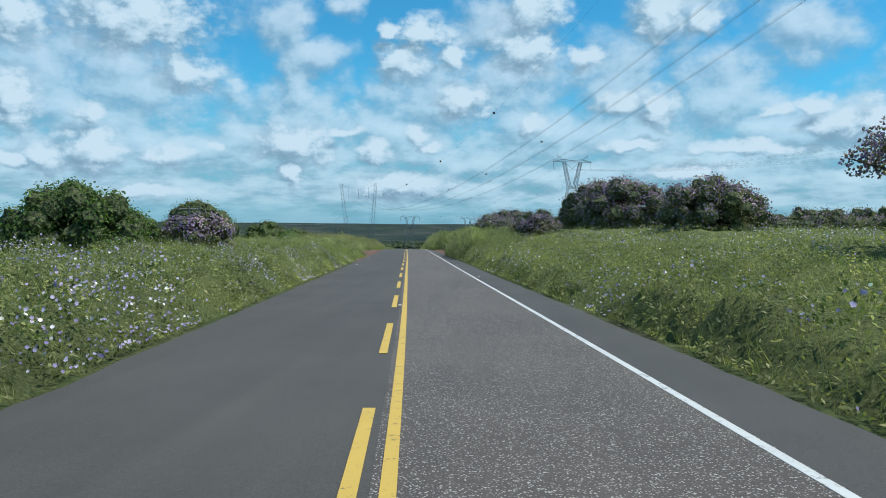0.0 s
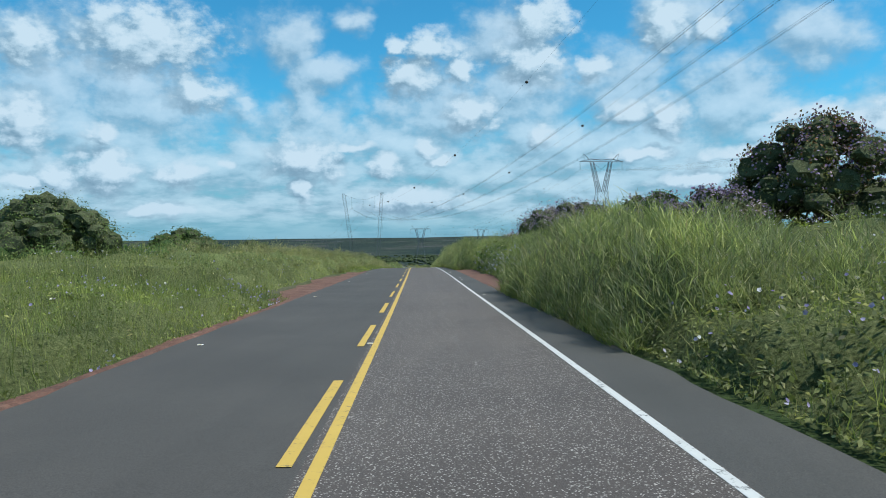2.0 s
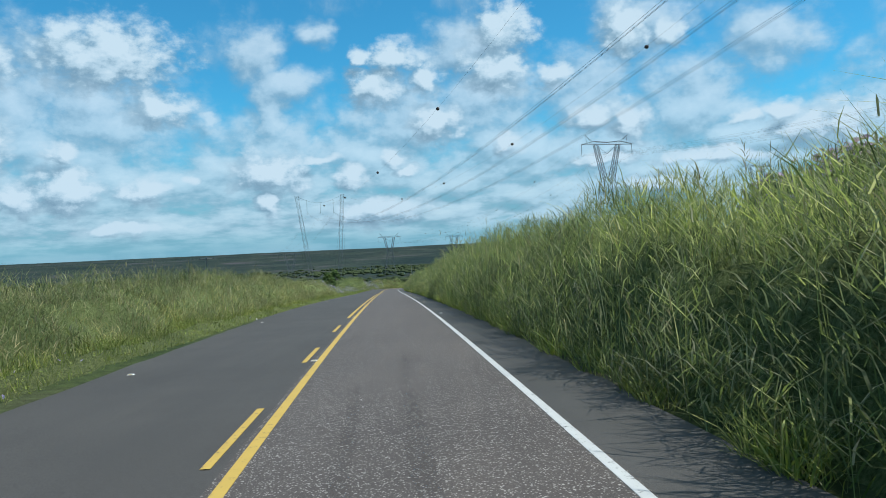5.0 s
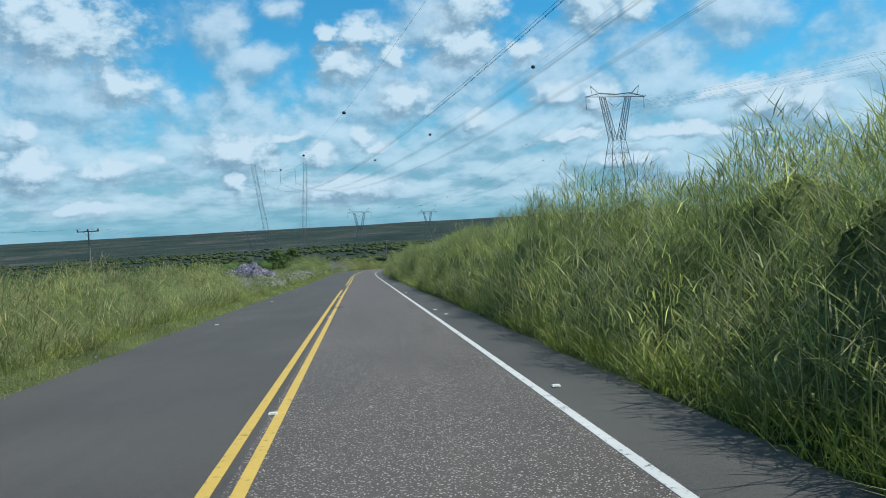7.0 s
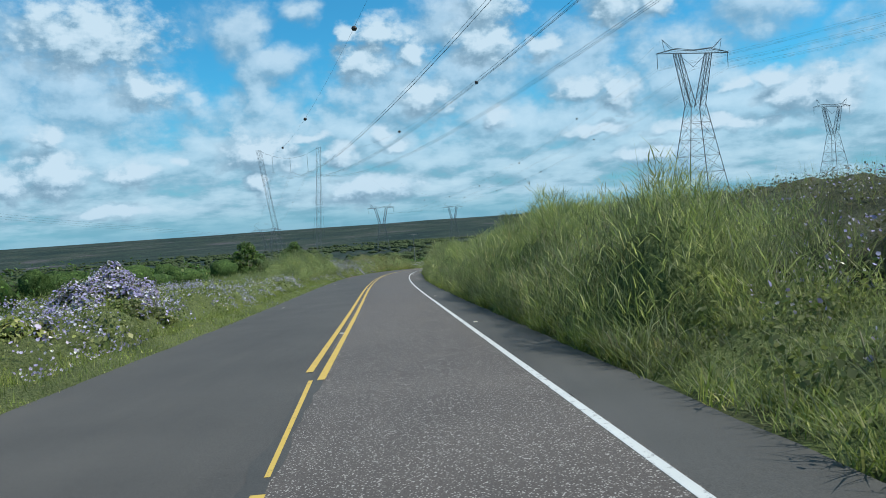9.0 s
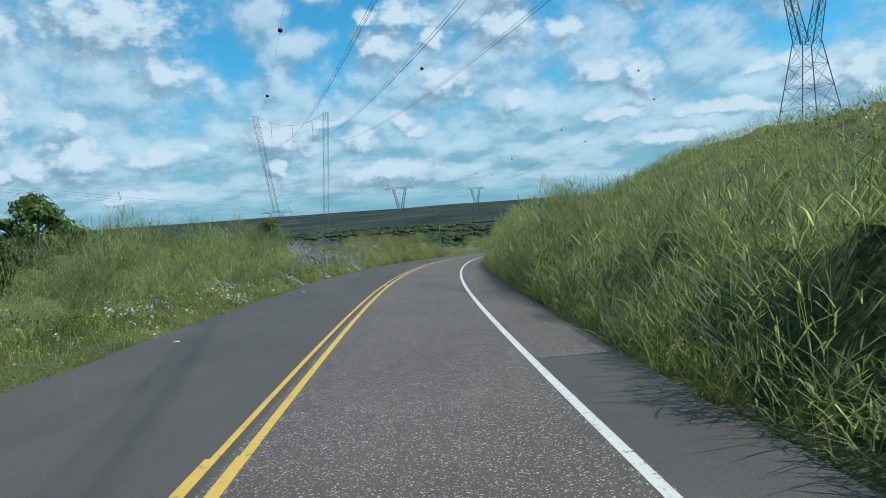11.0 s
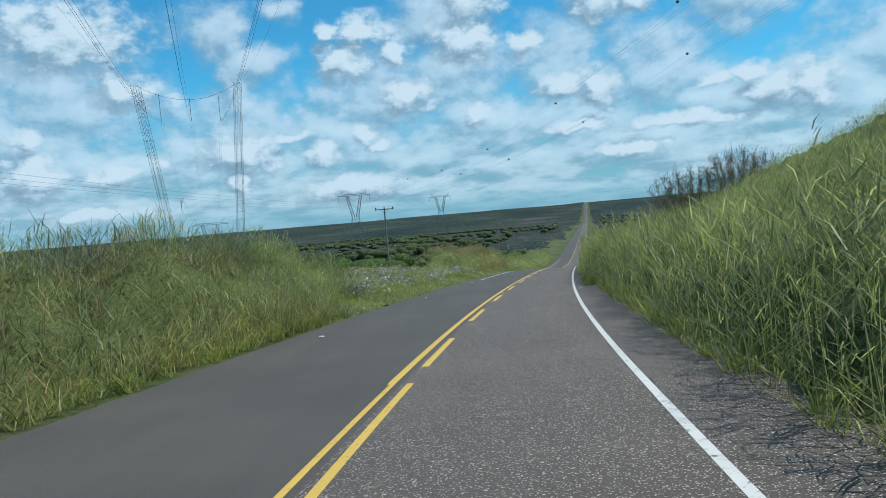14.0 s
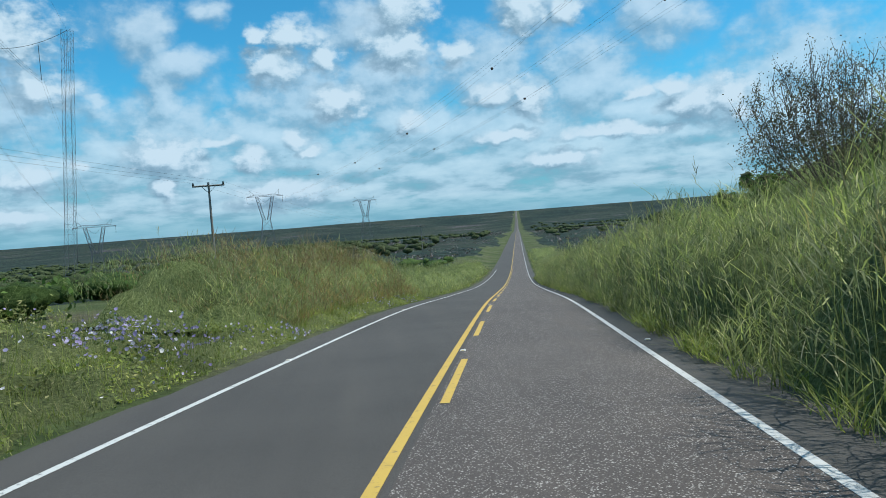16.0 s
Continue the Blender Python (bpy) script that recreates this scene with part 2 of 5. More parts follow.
LANE_NEW = asphalt("smooth_dark_asphalt", (0.058, 0.052, 0.047), (0.077, 0.069, 0.062), 0.06, 0.15)
LANE_OLD = asphalt("worn_stony_asphalt", (0.064, 0.052, 0.046), (0.090, 0.074, 0.065), 0.42, 0.46)
SHOULDER = asphalt("shoulder_asphalt", (0.056, 0.053, 0.048), (0.076, 0.071, 0.066), 0.06, 0.17)
TAR = asphalt("dark_tar_patch", (0.046, 0.044, 0.041), (0.066, 0.062, 0.058), 0.02)
YELLOW = paint("yellow_road_paint", (0.60, 0.40, 0.075), 0.375)
WHITE = paint("white_road_paint", (0.60, 0.60, 0.58), 0.39)


def dirt_material():
    m, nt, b = nodes_of("red_laterite_gravel")
    soft = ramp(nt, noise_of(nt, 1.1, 6, 0.7), ((0.3, (0.085, 0.044, 0.032)), (0.55, (0.165, 0.082, 0.056)), (0.75, (0.21, 0.135, 0.10))))
    grit = noise_of(nt, 26.0, 5, 0.8)
    soft = blend(nt, 0.85, soft, ramp(nt, noise_of(nt, 4.5, 7, 0.75), ((0.34, (0.45, 0.48, 0.5)), (0.5, (0.95, 0.95, 0.95)), (0.68, (1.45, 1.5, 1.55)))), "MULTIPLY")
    col = blend(nt, 0.8, soft, ramp(nt, grit, ((0.32, (0.35, 0.35, 0.35)), (0.68, (1.6, 1.5, 1.45)))), "MULTIPLY")
    nt.links.new(col, b.inputs["Base Color"])
    b.inputs["Roughness"].default_value = 0.95
    bump_of(nt, b, grit, 0.9, 0.02)
    return m


DIRT = dirt_material()
GRASS = leafy("tall_grass_blades", (0.125, 0.160, 0.066), (0.29, 0.32, 0.165), (0.50, 0.48, 0.34), 0.62, 0.5)
LAWN = leafy("low_green_grass", (0.145, 0.188, 0.048), (0.275, 0.315, 0.098), (0.40, 0.37, 0.18))
HERB = leafy("herb_leaves", (0.105, 0.132, 0.046), (0.275, 0.295, 0.118), (0.44, 0.41, 0.24), 0.4)
PETAL = leafy("lilac_petals", (0.33, 0.27, 0.55), (0.52, 0.47, 0.72), (0.86, 0.84, 0.88), 0.3)


def ground_material():
    m, nt, b = nodes_of("verge_soil_and_turf")
    a = ramp(nt, noise_of(nt, 0.09, 6, 0.65), ((0.32, (0.040, 0.062, 0.02)), (0.48, (0.075, 0.095, 0.035)), (0.60, (0.105, 0.105, 0.06)), (0.70, (0.12, 0.105, 0.085))))
    fine = noise_of(nt, 3.1, 8, 0.75)
    c = ramp(nt, fine, ((0.3, (0.35, 0.38, 0.35)), (0.7, (1.5, 1.5, 1.4))))
    nt.links.new(blend(nt, 1.0, a, c, "MULTIPLY"), b.inputs["Base Color"])
    b.inputs["Roughness"].default_value = 0.95
    b.inputs["Specular IOR Level"].default_value = 0.15
    bump_of(nt, b, fine, 0.9, 0.12)
    return m


TURF = ground_material()


def woodland_material():
    m, nt, b = nodes_of("distant_woodland_hazed")
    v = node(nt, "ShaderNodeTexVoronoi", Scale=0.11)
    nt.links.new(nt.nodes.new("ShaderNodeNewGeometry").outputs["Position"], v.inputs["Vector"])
    # Crown shading in the colour: cell middles lighter, the shade between them darker.
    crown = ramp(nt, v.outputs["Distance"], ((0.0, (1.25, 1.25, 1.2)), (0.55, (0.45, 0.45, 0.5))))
    # The bluish cast of these greens holds the haze of distance.
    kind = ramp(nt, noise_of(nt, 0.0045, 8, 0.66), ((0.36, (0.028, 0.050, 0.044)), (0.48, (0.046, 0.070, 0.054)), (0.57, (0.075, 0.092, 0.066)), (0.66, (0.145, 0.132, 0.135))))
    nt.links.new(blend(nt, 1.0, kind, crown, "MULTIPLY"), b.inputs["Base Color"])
    b.inputs["Roughness"].default_value = 1.0
    b.inputs["Specular IOR Level"].default_value = 0.1
    bump_of(nt, b, v.outputs["Distance"], 1.0, 3.0)
    return m


WOODLAND = woodland_material()

# ---- the road's line and the lie of the land ----
# heading (degrees to the left of +y) and slope (degrees) every 20 m from 20 m behind the start
PSI = [4.42, 4.79, 5.17, 5.25, 5.18, 5.37, 5.34, 5.56, 5.4, 5.3, 5.34, 5.34, 5.36, 5.21, 5.22, 5.35, 4.54, 2.76, -0.47, -3.53,
       -6.47, -8.79, -10.09, -10.83, -10.93, -11.04, -11.15, -11.26, -11.37, -11.48]
SLOPE = [-1.63, -1.62, -1.62, -1.58, -1.54, -1.54, -1.47, -1.62, -2.11, -2.65, -3.04, -3.2, -3.29, -3.38, -3.37, -3.16, -2.98,
         -2.92, -3.08, -3.31, -3.61, -3.66, -3.64, -3.77]
S_STEP = np.concatenate([np.arange(-160, 700, 1.0), np.arange(700, 4700, 10.0)])


def knots(values, s):
    k = np.asarray(values, float)
    u = (np.asarray(s, float) + 20) / 20
    u = np.clip(u, 0, len(k) - 1.001)
    i = np.floor(u).astype(int)
    q = u - i
    at = [k[np.clip(i + j, 0, len(k) - 1)] for j in (-1, 0, 1, 2)]
    return 0.5 * (2 * at[1] + (at[2] - at[0]) * q + (2 * at[0] - 5 * at[1] + 4 * at[2] - at[3]) * q * q
                  + (3 * at[1] - at[0] - 3 * at[2] + at[3]) * q ** 3)


def smooth_line(x, xs, ys):
    """A monotone-ish cubic through the knots."""
    xs, ys = np.asarray(xs, float), np.asarray(ys, float)
    x = np.clip(np.asarray(x, float), xs[0], xs[-1])
    d = np.gradient(ys, xs)
    i = np.clip(np.searchsorted(xs, x) - 1, 0, len(xs) - 2)
    h = xs[i + 1] - xs[i]
    t = (x - xs[i]) / h
    return ((1 + 2 * t) * (1 - t) ** 2 * ys[i] + t * (1 - t) ** 2 * h * d[i]
            + t * t * (3 - 2 * t) * ys[i + 1] + t * t * (t - 1) * h * d[i + 1])


def rise(a, lo, hi):
    t = np.clip((a - lo) / (hi - lo), 0, 1)
    return t * t * (3 - 2 * t)


def valley(x, y):
    """The wide valley round the road's hill, up to the ridge on the horizon."""
    r = np.hypot(x + 20, y - 250)
    return smooth_line(r, (0, 400, 800, 1500, 2500, 3600, 5200), (-14, -27, -39, -57, -56, -36, -29))


def lay_line():
    psi = np.radians(knots(PSI, S_STEP))
    th = np.radians(knots(SLOPE, S_STEP))
    d = np.stack([-np.sin(psi) * np.cos(th), np.cos(psi) * np.cos(th), np.sin(th)], 1)
    step = np.diff(S_STEP)[:, None]
    x = np.concatenate([np.zeros((1, 3)), np.cumsum((d[1:] + d[:-1]) / 2 * step, 0)])
    x -= x[np.searchsorted(S_STEP, 0)]
    z440 = float(np.interp(440, S_STEP, x[:, 2]))
    far = smooth_line(S_STEP, (420, 440, 456, 480, 520, 573, 660, 760, 1000, 1400, 1900, 2600, 4700),
                      (z440 + 1.3, z440, z440 - 1.1, z440 - 3.2, z440 - 6.6, -30.6, -33.2, -35.0, -41, -55, -63, -60, -36))
    x[:, 2] = np.where(S_STEP > 440, far, x[:, 2])
    w = rise(S_STEP, 800, 1300)
    x[:, 2] = x[:, 2] * (1 - w) + (valley(x[:, 0], x[:, 1]) + 0.6) * w
    return x, psi


LINE, HEAD = lay_line()


def road_at(s, u=0.0, up=0.0):
    """Points s along the road and u to the right of the lane's middle, up above the road."""
    s, u = np.broadcast_arrays(np.asarray(s, float), np.asarray(u, float))
    psi = np.interp(s, S_STEP, HEAD)
    w = np.clip((np.abs(u) - 50) / 150, 0, 1)
    a = psi * (1 - w)
    p = np.stack([np.interp(s, S_STEP, LINE[:, k]) for k in range(3)], -1)
    p[..., 0] += np.cos(a) * u
    p[..., 1] += np.sin(a) * u
    p[..., 2] += up
    return p


def rolls(x, y, size, seed=0.0):
    """Soft waves of the land, about -1 to 1."""
    return (np.sin(x / size + 1.3 + seed) * np.cos(y / size * 0.83 + 0.4 * np.sin(x / size * 0.7) + seed)
            + 0.5 * np.sin(x / size * 2.3 + y / size * 1.7 + seed * 2)) / 1.5


def mounds(x, y, cell, seed=0.0):
    """Heaps on a jittered net: 0 in the gaps between them, up to 1 on their tops."""
    i, j = np.floor(x / cell), np.floor(y / cell)
    best = np.zeros(np.shape(x))
    for a in (i - 1, i, i + 1):
        for b in (j - 1, j, j + 1):
            h = [np.sin(a * p + b * q + seed) * 43758.5453 for p, q in ((127.1, 311.7), (269.5, 183.3), (419.2, 371.9))]
            h = [k - np.floor(k) for k in h]
            r = np.hypot(x / cell - a - h[0], y / cell - b - h[1]) / (0.60 + 0.35 * h[2])
            best = np.maximum(best, (0.45 + 0.55 * h[2]) * np.sqrt(np.clip(1 - r * r, 0, 1)))
    return best


LEFT_EDGE = lambda s: -5.55 - 0.6 * rise(s, 140, 190)
RIGHT_EDGE = lambda s: 2.8 + 0.6 * rise(s, 300, 330) - 0.75 * rise(s, 385, 420)


def ground_at(s, u):
    """The land's points at s along and u beside the road."""
    s, u = np.broadcast_arrays(np.asarray(s, float), np.asarray(u, float))
    p = road_at(s, u)
    x, y, zr = p[..., 0], p[..., 1], p[..., 2]
    far = valley(x, y) + 3 * rolls(x, y, 190)
    # right: a plateau beside the cutting, higher than the road
    top = np.interp(s, (-160, 0, 60, 130, 200, 250, 330, 400, 480, 620, 800, 1200), (4.5, 0.6, 0.4, -0.8, -4.8, -7.8, -8.8, -9.0, -8.2, -20, -36, -50))
    out = u - RIGHT_EDGE(s)
    ease = np.interp(s, (0, 60, 120, 200, 300, 340, 460, 560), (22, 16, 14, 12, 22, 17, 36, 60))
    right = np.maximum(zr, zr + (np.maximum(top, zr) - zr) * rise(out, 0.3, ease))
    right = right + (far - right) * rise(u, 260, 900)
    # left: about level, then down to the wooded valley
    left_out = -(u - LEFT_EDGE(s))
    left = zr + np.interp(s, (0, 60, 90, 140, 200, 420, 455, 520), (0.5, 0.4, 0.7, 0.5, 0.2, 0.4, 1.0, 2.0)) * rise(left_out, 0.5, 12)
    left = left + (far - 3 - left) * rise(left_out, 22, 230)
    z = np.where(u > 0, right, left) - 0.05 * np.minimum(1, 1) + 0.06 * rolls(x, y, 2.3) * rise(np.abs(u), 4, 8)
    along = rise(s, 900, 1500) * rise(np.abs(u), 15, 120)
    z = z + (far - z) * along
    inside = (u > LEFT_EDGE(s) - 0.1) & (u < RIGHT_EDGE(s) + 0.1)
    p[..., 2] = np.where(inside, zr - 0.08, np.minimum(z, np.where(np.minimum(left_out, 9) * 0 + np.minimum(np.abs(out), np.abs(left_out)) < 0.6, zr - 0.03, z)))
    return p


# ---- mesh helpers ----


def mesh_of(name, verts, faces, material):
    me = bpy.data.meshes.new(name)
    me.from_pydata([tuple(v) for v in verts], [], faces)
    me.materials.append(material)
    me.update()
    return me


def quick_mesh(name, verts, loops, sizes, material):
    """A large mesh straight from arrays."""
    me = bpy.data.meshes.new(name)
    verts = np.asarray(verts, np.float32).reshape(-1, 3)
    loops = np.asarray(loops, np.int32).ravel()
    sizes = np.asarray(sizes, np.int32)
    me.vertices.add(len(verts))
    me.vertices.foreach_set("co", verts.ravel())
    me.loops.add(len(loops))
    me.loops.foreach_set("vertex_index", loops)
    me.polygons.add(len(sizes))
    starts = np.concatenate([[0], np.cumsum(sizes)[:-1]]).astype(np.int32)
    me.polygons.foreach_set("loop_start", starts)
    me.materials.append(material)
    me.update(calc_edges=True)
    me.validate()
    return me


def grid_mesh(name, p, material, smooth=True):
    n, m = p.shape[:2]
    i = np.arange(n * m).reshape(n, m)
    q = np.stack([i[:-1, :-1], i[:-1, 1:], i[1:, 1:], i[1:, :-1]], -1).reshape(-1, 4)
    me = quick_mesh(name, p.reshape(-1, 3), q, np.full(len(q), 4), material)
    me.polygons.foreach_set("use_smooth", np.full(len(q), smooth))
    return me


def under(ob, parent):
    ob.parent = parent
    return ob


rng = np.random.default_rng(7)


def ribbon(name, s, u0, u1, up, thick, material, parent=None, fray=0.0):
    """A strip of the road with a top and two edges."""
    s = np.asarray(s, float)
    u0, u1 = np.broadcast_to(u0, s.shape).copy(), np.broadcast_to(u1, s.shape).copy()
    if fray:
        u0 = u0 + rng.normal(0, fray, len(s))
        u1 = u1 + rng.normal(0, fray, len(s))
    cols = [road_at(s, u0, up - thick), road_at(s, u0, up), road_at(s, (u0 + u1) / 2, up), road_at(s, u1, up), road_at(s, u1, up - thick)]
    me = grid_mesh(name, np.stack(cols, 1), material, False)
    ob = new(name, me)
    return under(ob, parent) if parent else ob


# ---- ground and road ----
U_SIDE = np.concatenate([np.arange(2.0, 12, 0.5), np.arange(12, 40, 2.0), 40 * 1.13 ** np.arange(0, 38)])
U_ALL = np.concatenate([-U_SIDE[::-1], [-1.0, 0.0, 1.0], U_SIDE])
S_ALL = np.concatenate([np.arange(-150, 560, 2.5), 560 + 6 * (1.06 ** np.arange(0, 66) - 1) / 0.06])
ground = tagged(new("ground", grid_mesh("ground", ground_at(S_ALL[:, None], U_ALL[None, :]), TURF)),
                "uneven grassy land falling to a wide wooded valley", "ground", kind="structure")

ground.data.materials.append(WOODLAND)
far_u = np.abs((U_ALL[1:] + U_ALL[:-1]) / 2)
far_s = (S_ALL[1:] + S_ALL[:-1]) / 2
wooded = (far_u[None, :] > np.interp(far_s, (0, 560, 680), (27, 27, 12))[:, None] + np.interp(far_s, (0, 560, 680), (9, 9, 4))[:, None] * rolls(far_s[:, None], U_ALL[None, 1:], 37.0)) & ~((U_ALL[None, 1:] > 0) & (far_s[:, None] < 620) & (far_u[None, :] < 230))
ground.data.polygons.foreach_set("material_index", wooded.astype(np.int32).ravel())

S_ROAD = np.concatenate([np.arange(-40, 600, 1.0), np.arange(600, 4400, 12.0)])
road = tagged(ribbon("road", S_ROAD, -1.72, 1.66, 0.0, 0.07, LANE_OLD), "worn stony grey asphalt lane of a country road", "road", kind="structure")
left_lane = tagged(ribbon("road_left_lane", S_ROAD, LEFT_EDGE(S_ROAD), -1.66, -0.003, 0.07, LANE_NEW, None, 0.03),
                   "smooth dark grey asphalt lane with ragged edge", "road", kind="structure")
shoulder = tagged(ribbon("shoulder", S_ROAD, 1.60, RIGHT_EDGE(S_ROAD), -0.004, 0.07, SHOULDER, None, 0.03),
                  "narrow dark asphalt shoulder with crumbling edge", "shoulder", kind="structure")
s = np.arange(304, 424, 1.0)
tagged(ribbon("shoulder_bend", s, 1.64, RIGHT_EDGE(s) - 0.12, 0.001, 0.02, LANE_OLD, None, 0.04), "worn stony asphalt widening in the bend", "shoulder", kind="structure")
ribbon("edge_line", S_ROAD[:1000], 1.53, 1.64, 0.004, 0.004, WHITE, road)
s = np.arange(430, 600, 1.0)
ribbon("edge_line", s, -5.30, -5.19, 0.004, 0.004, WHITE, left_lane)
for s0, s1, w in ((-40, 246, 0.12), (252, 300, 0.12), (300, 384, 0.10)):
    ribbon("centre_line", np.arange(s0, s1 + 0.5, 1.0), -1.53 - w, -1.53, 0.006, 0.006, YELLOW, road)
for s0, s1, w in ((164, 240, 0.12), (253, 300, 0.12), (300, 384, 0.075), (384, 600, 0.12)):
    ribbon("centre_line", np.arange(s0, s1 + 0.5, 1.0), -1.81 - w, -1.81, 0.006, 0.006, YELLOW, left_lane)
s = np.arange(246.5, 252.5, 0.5)
ribbon("worn_line", s, np.interp(s, (246.5, 252.5), (-1.62, -1.80)), np.interp(s, (246.5, 252.5), (-1.57, -1.73)), 0.006, 0.006, YELLOW, road)
ribbon("tar_patch", np.arange(238, 256, 0.6), -1.79, -1.56, 0.003, 0.003, TAR, road, 0.03)
ribbon("centre_line", np.arange(600, 1600, 12.0), -1.93, -1.81, 0.006, 0.006, YELLOW, left_lane)
for k in range(-3, 20):
    late, short, thin = (0.8, 0.9, 0.04) if k > 12 else (0.0, 0.0, 0.03) if k > 9 else (0.0, 0.0, 0.0)
    ribbon("dash", np.arange(7.99 * k + 3.6 + late, 7.99 * k + 7.9 + late - short, 0.6), -1.93, -1.80 - thin, 0.006, 0.006, YELLOW, left_lane)
for k in range(0, 26):
    ribbon("dash", np.arange(385.6 + 8.4 * k, 385.6 + 8.4 * k + 4.5, 0.6), -1.66, -1.54, 0.006, 0.006, YELLOW, road)



def rubber_material():
    m, nt, b = nodes_of("faint_rubber_marks")
    b.inputs["Base Color"].default_value = (0.035, 0.033, 0.032, 1)
    b.inputs["Roughness"].default_value = 0.8
    clear = nt.nodes.new("ShaderNodeBsdfTransparent")
    mix = nt.nodes.new("ShaderNodeMixShader")
    nt.links.new(ramp(nt, noise_of(nt, 1.3, 7, 0.7), ((0.36, (0.0, 0.0, 0.0)), (0.72, (0.24, 0.24, 0.24)))), mix.inputs[0])
    nt.links.new(clear.outputs[0], mix.inputs[1])
    nt.links.new(b.outputs[0], mix.inputs[2])
    nt.links.new(mix.outputs[0], nt.nodes["Material Output"].inputs["Surface"])
    return m


RUBBER = rubber_material()
for s0, s1, u0, u1, bend in ((100, 150, 0.05, 0.32, 0.15), (112, 146, -0.75, -0.55, 0.1), (96, 118, 0.62, 0.72, 0.1)):
    s = np.arange(s0, s1, 1.0)
    w = np.sin((s - s0) / (s1 - s0) * np.pi) ** 0.5
    sway = bend * np.sin((s - s0) * 0.11)
    mid = (u0 + u1) / 2 + sway
    ribbon("tyre_mark", s, mid - (u1 - u0) / 2 * w - 0.01, mid + (u1 - u0) / 2 * w + 0.01, 0.003, 0.002, RUBBER, road, 0.02)


def dirt_patch(label, s0, s1, edge, far_side):
    """A strip of bare red earth along the asphalt's edge, with an uneven outer border."""
    s = np.arange(s0, s1, 0.8)
    w = np.sin(np.clip((s - s0) / (s1 - s0), 0, 1) * np.pi) ** 0.35
    e = edge(s)
    outer = e + (far_side - e) * w * (0.85 + 0.25 * rolls(s, s * 0.3, 3.0))
    f = np.linspace(0, 1, 6)[None, :]
    p = ground_at(s[:, None], e[:, None] + np.sign(far_side) * 0.02 + (outer - e)[:, None] * f)
    p[..., 2] += 0.035 + 0.03 * rolls(p[..., 0], p[..., 1], 0.5) * (f > 0.1)
    return tagged(new("dirt", grid_mesh("dirt", p, DIRT)), label, "dirt", kind="structure")


s = np.arange(331, 356, 0.5)
reach = np.sin((s - 331) / 25 * np.pi) ** 0.5
tagged(ribbon("dirt_spill", s, 3.25 - 0.75 * reach * (0.7 + 0.3 * rolls(s, s * 0.7, 0.8)), 3.36, 0.008, 0.008, DIRT, None, 0.05),
       "thin red earth washed over the stony shoulder", "dirt", kind="structure")
dirt_patch("bare red laterite earth beside the asphalt", 80, 128, LEFT_EDGE, -7.7)
dirt_patch("thin rim of red earth at the asphalt edge", 58, 84, LEFT_EDGE, -5.95)
dirt_patch("bare red laterite gravel beside the shoulder", 82, 138, RIGHT_EDGE, 4.75)
dirt_patch("red earth at the asphalt edge", 332, 342, LEFT_EDGE, -6.6)
dirt_patch("reddish earth under the bank", 328, 366, RIGHT_EDGE, 3.75)



def stud(s, u, tilt):
    """A low white road stud with sloping faces, glued to the asphalt."""
    x, y, h = 0.055, 0.06, 0.02
    verts = [(-x, -y, 0), (x, -y, 0), (x, y, 0), (-x, y, 0), (-x * 0.8, -y * 0.55, h), (x * 0.8, -y * 0.55, h), (x * 0.8, y * 0.55, h), (-x * 0.8, y * 0.55, h)]
    faces = [(0, 1, 5, 4), (1, 2, 6, 5), (2, 3, 7, 6), (3, 0, 4, 7), (4, 5, 6, 7), (3, 2, 1, 0)]
    top = tagged(new("road_stud"), "small dirty white road stud on the asphalt", "road stud", "road studs")
    p = road_at(s, u)
    psi = float(np.interp(s, S_STEP, HEAD))
    top.matrix_world = pose(p[0], p[1], p[2] + 0.005, -3, 0, math.degrees(psi) + tilt)
    me = mesh_of("body", verts, faces, STUD)
    under(new("body", me), top)
    lens = [(-x * 0.7, -y * 0.93, 0.006), (x * 0.7, -y * 0.93, 0.006), (x * 0.62, -y * 0.62, h * 0.9), (-x * 0.62, -y * 0.62, h * 0.9)]
    back = [(a, b2 + 0.004, c) for a, b2, c in lens]
    under(new("reflector", mesh_of("reflector", [(a, b2 - 0.002, c) for a, b2, c in lens] + back,
                                   [(0, 1, 2, 3), (7, 6, 5, 4), (0, 4, 5, 1), (1, 5, 6, 2), (2, 6, 7, 3), (3, 7, 4, 0)], AMBER)), top)
    return top


STUD = plain("dirty_white_plastic", (0.62, 0.62, 0.60), 0.5, 0.0, 60.0)
AMBER = plain("dull_reflector", (0.55, 0.45, 0.25), 0.25, 0.0, 90.0)
stud_rng = random.Random(3)
for k in range(33):
    at = 4.1 + 16.0 * k if k < 17 else 260.1 + 16.5 * (k - 16)
    for u in (1.88, -1.69, -5.0 if at < 150 else -5.3):
        if stud_rng.random() < 0.8:
            stud(at + stud_rng.uniform(-0.3, 0.3), u + stud_rng.uniform(-0.03, 0.03), stud_rng.uniform(-12, 12))
for at in (103.3, 117.3, 209.8):
    stud(at, 2.0, 25)

# ---- grass and herbs ----


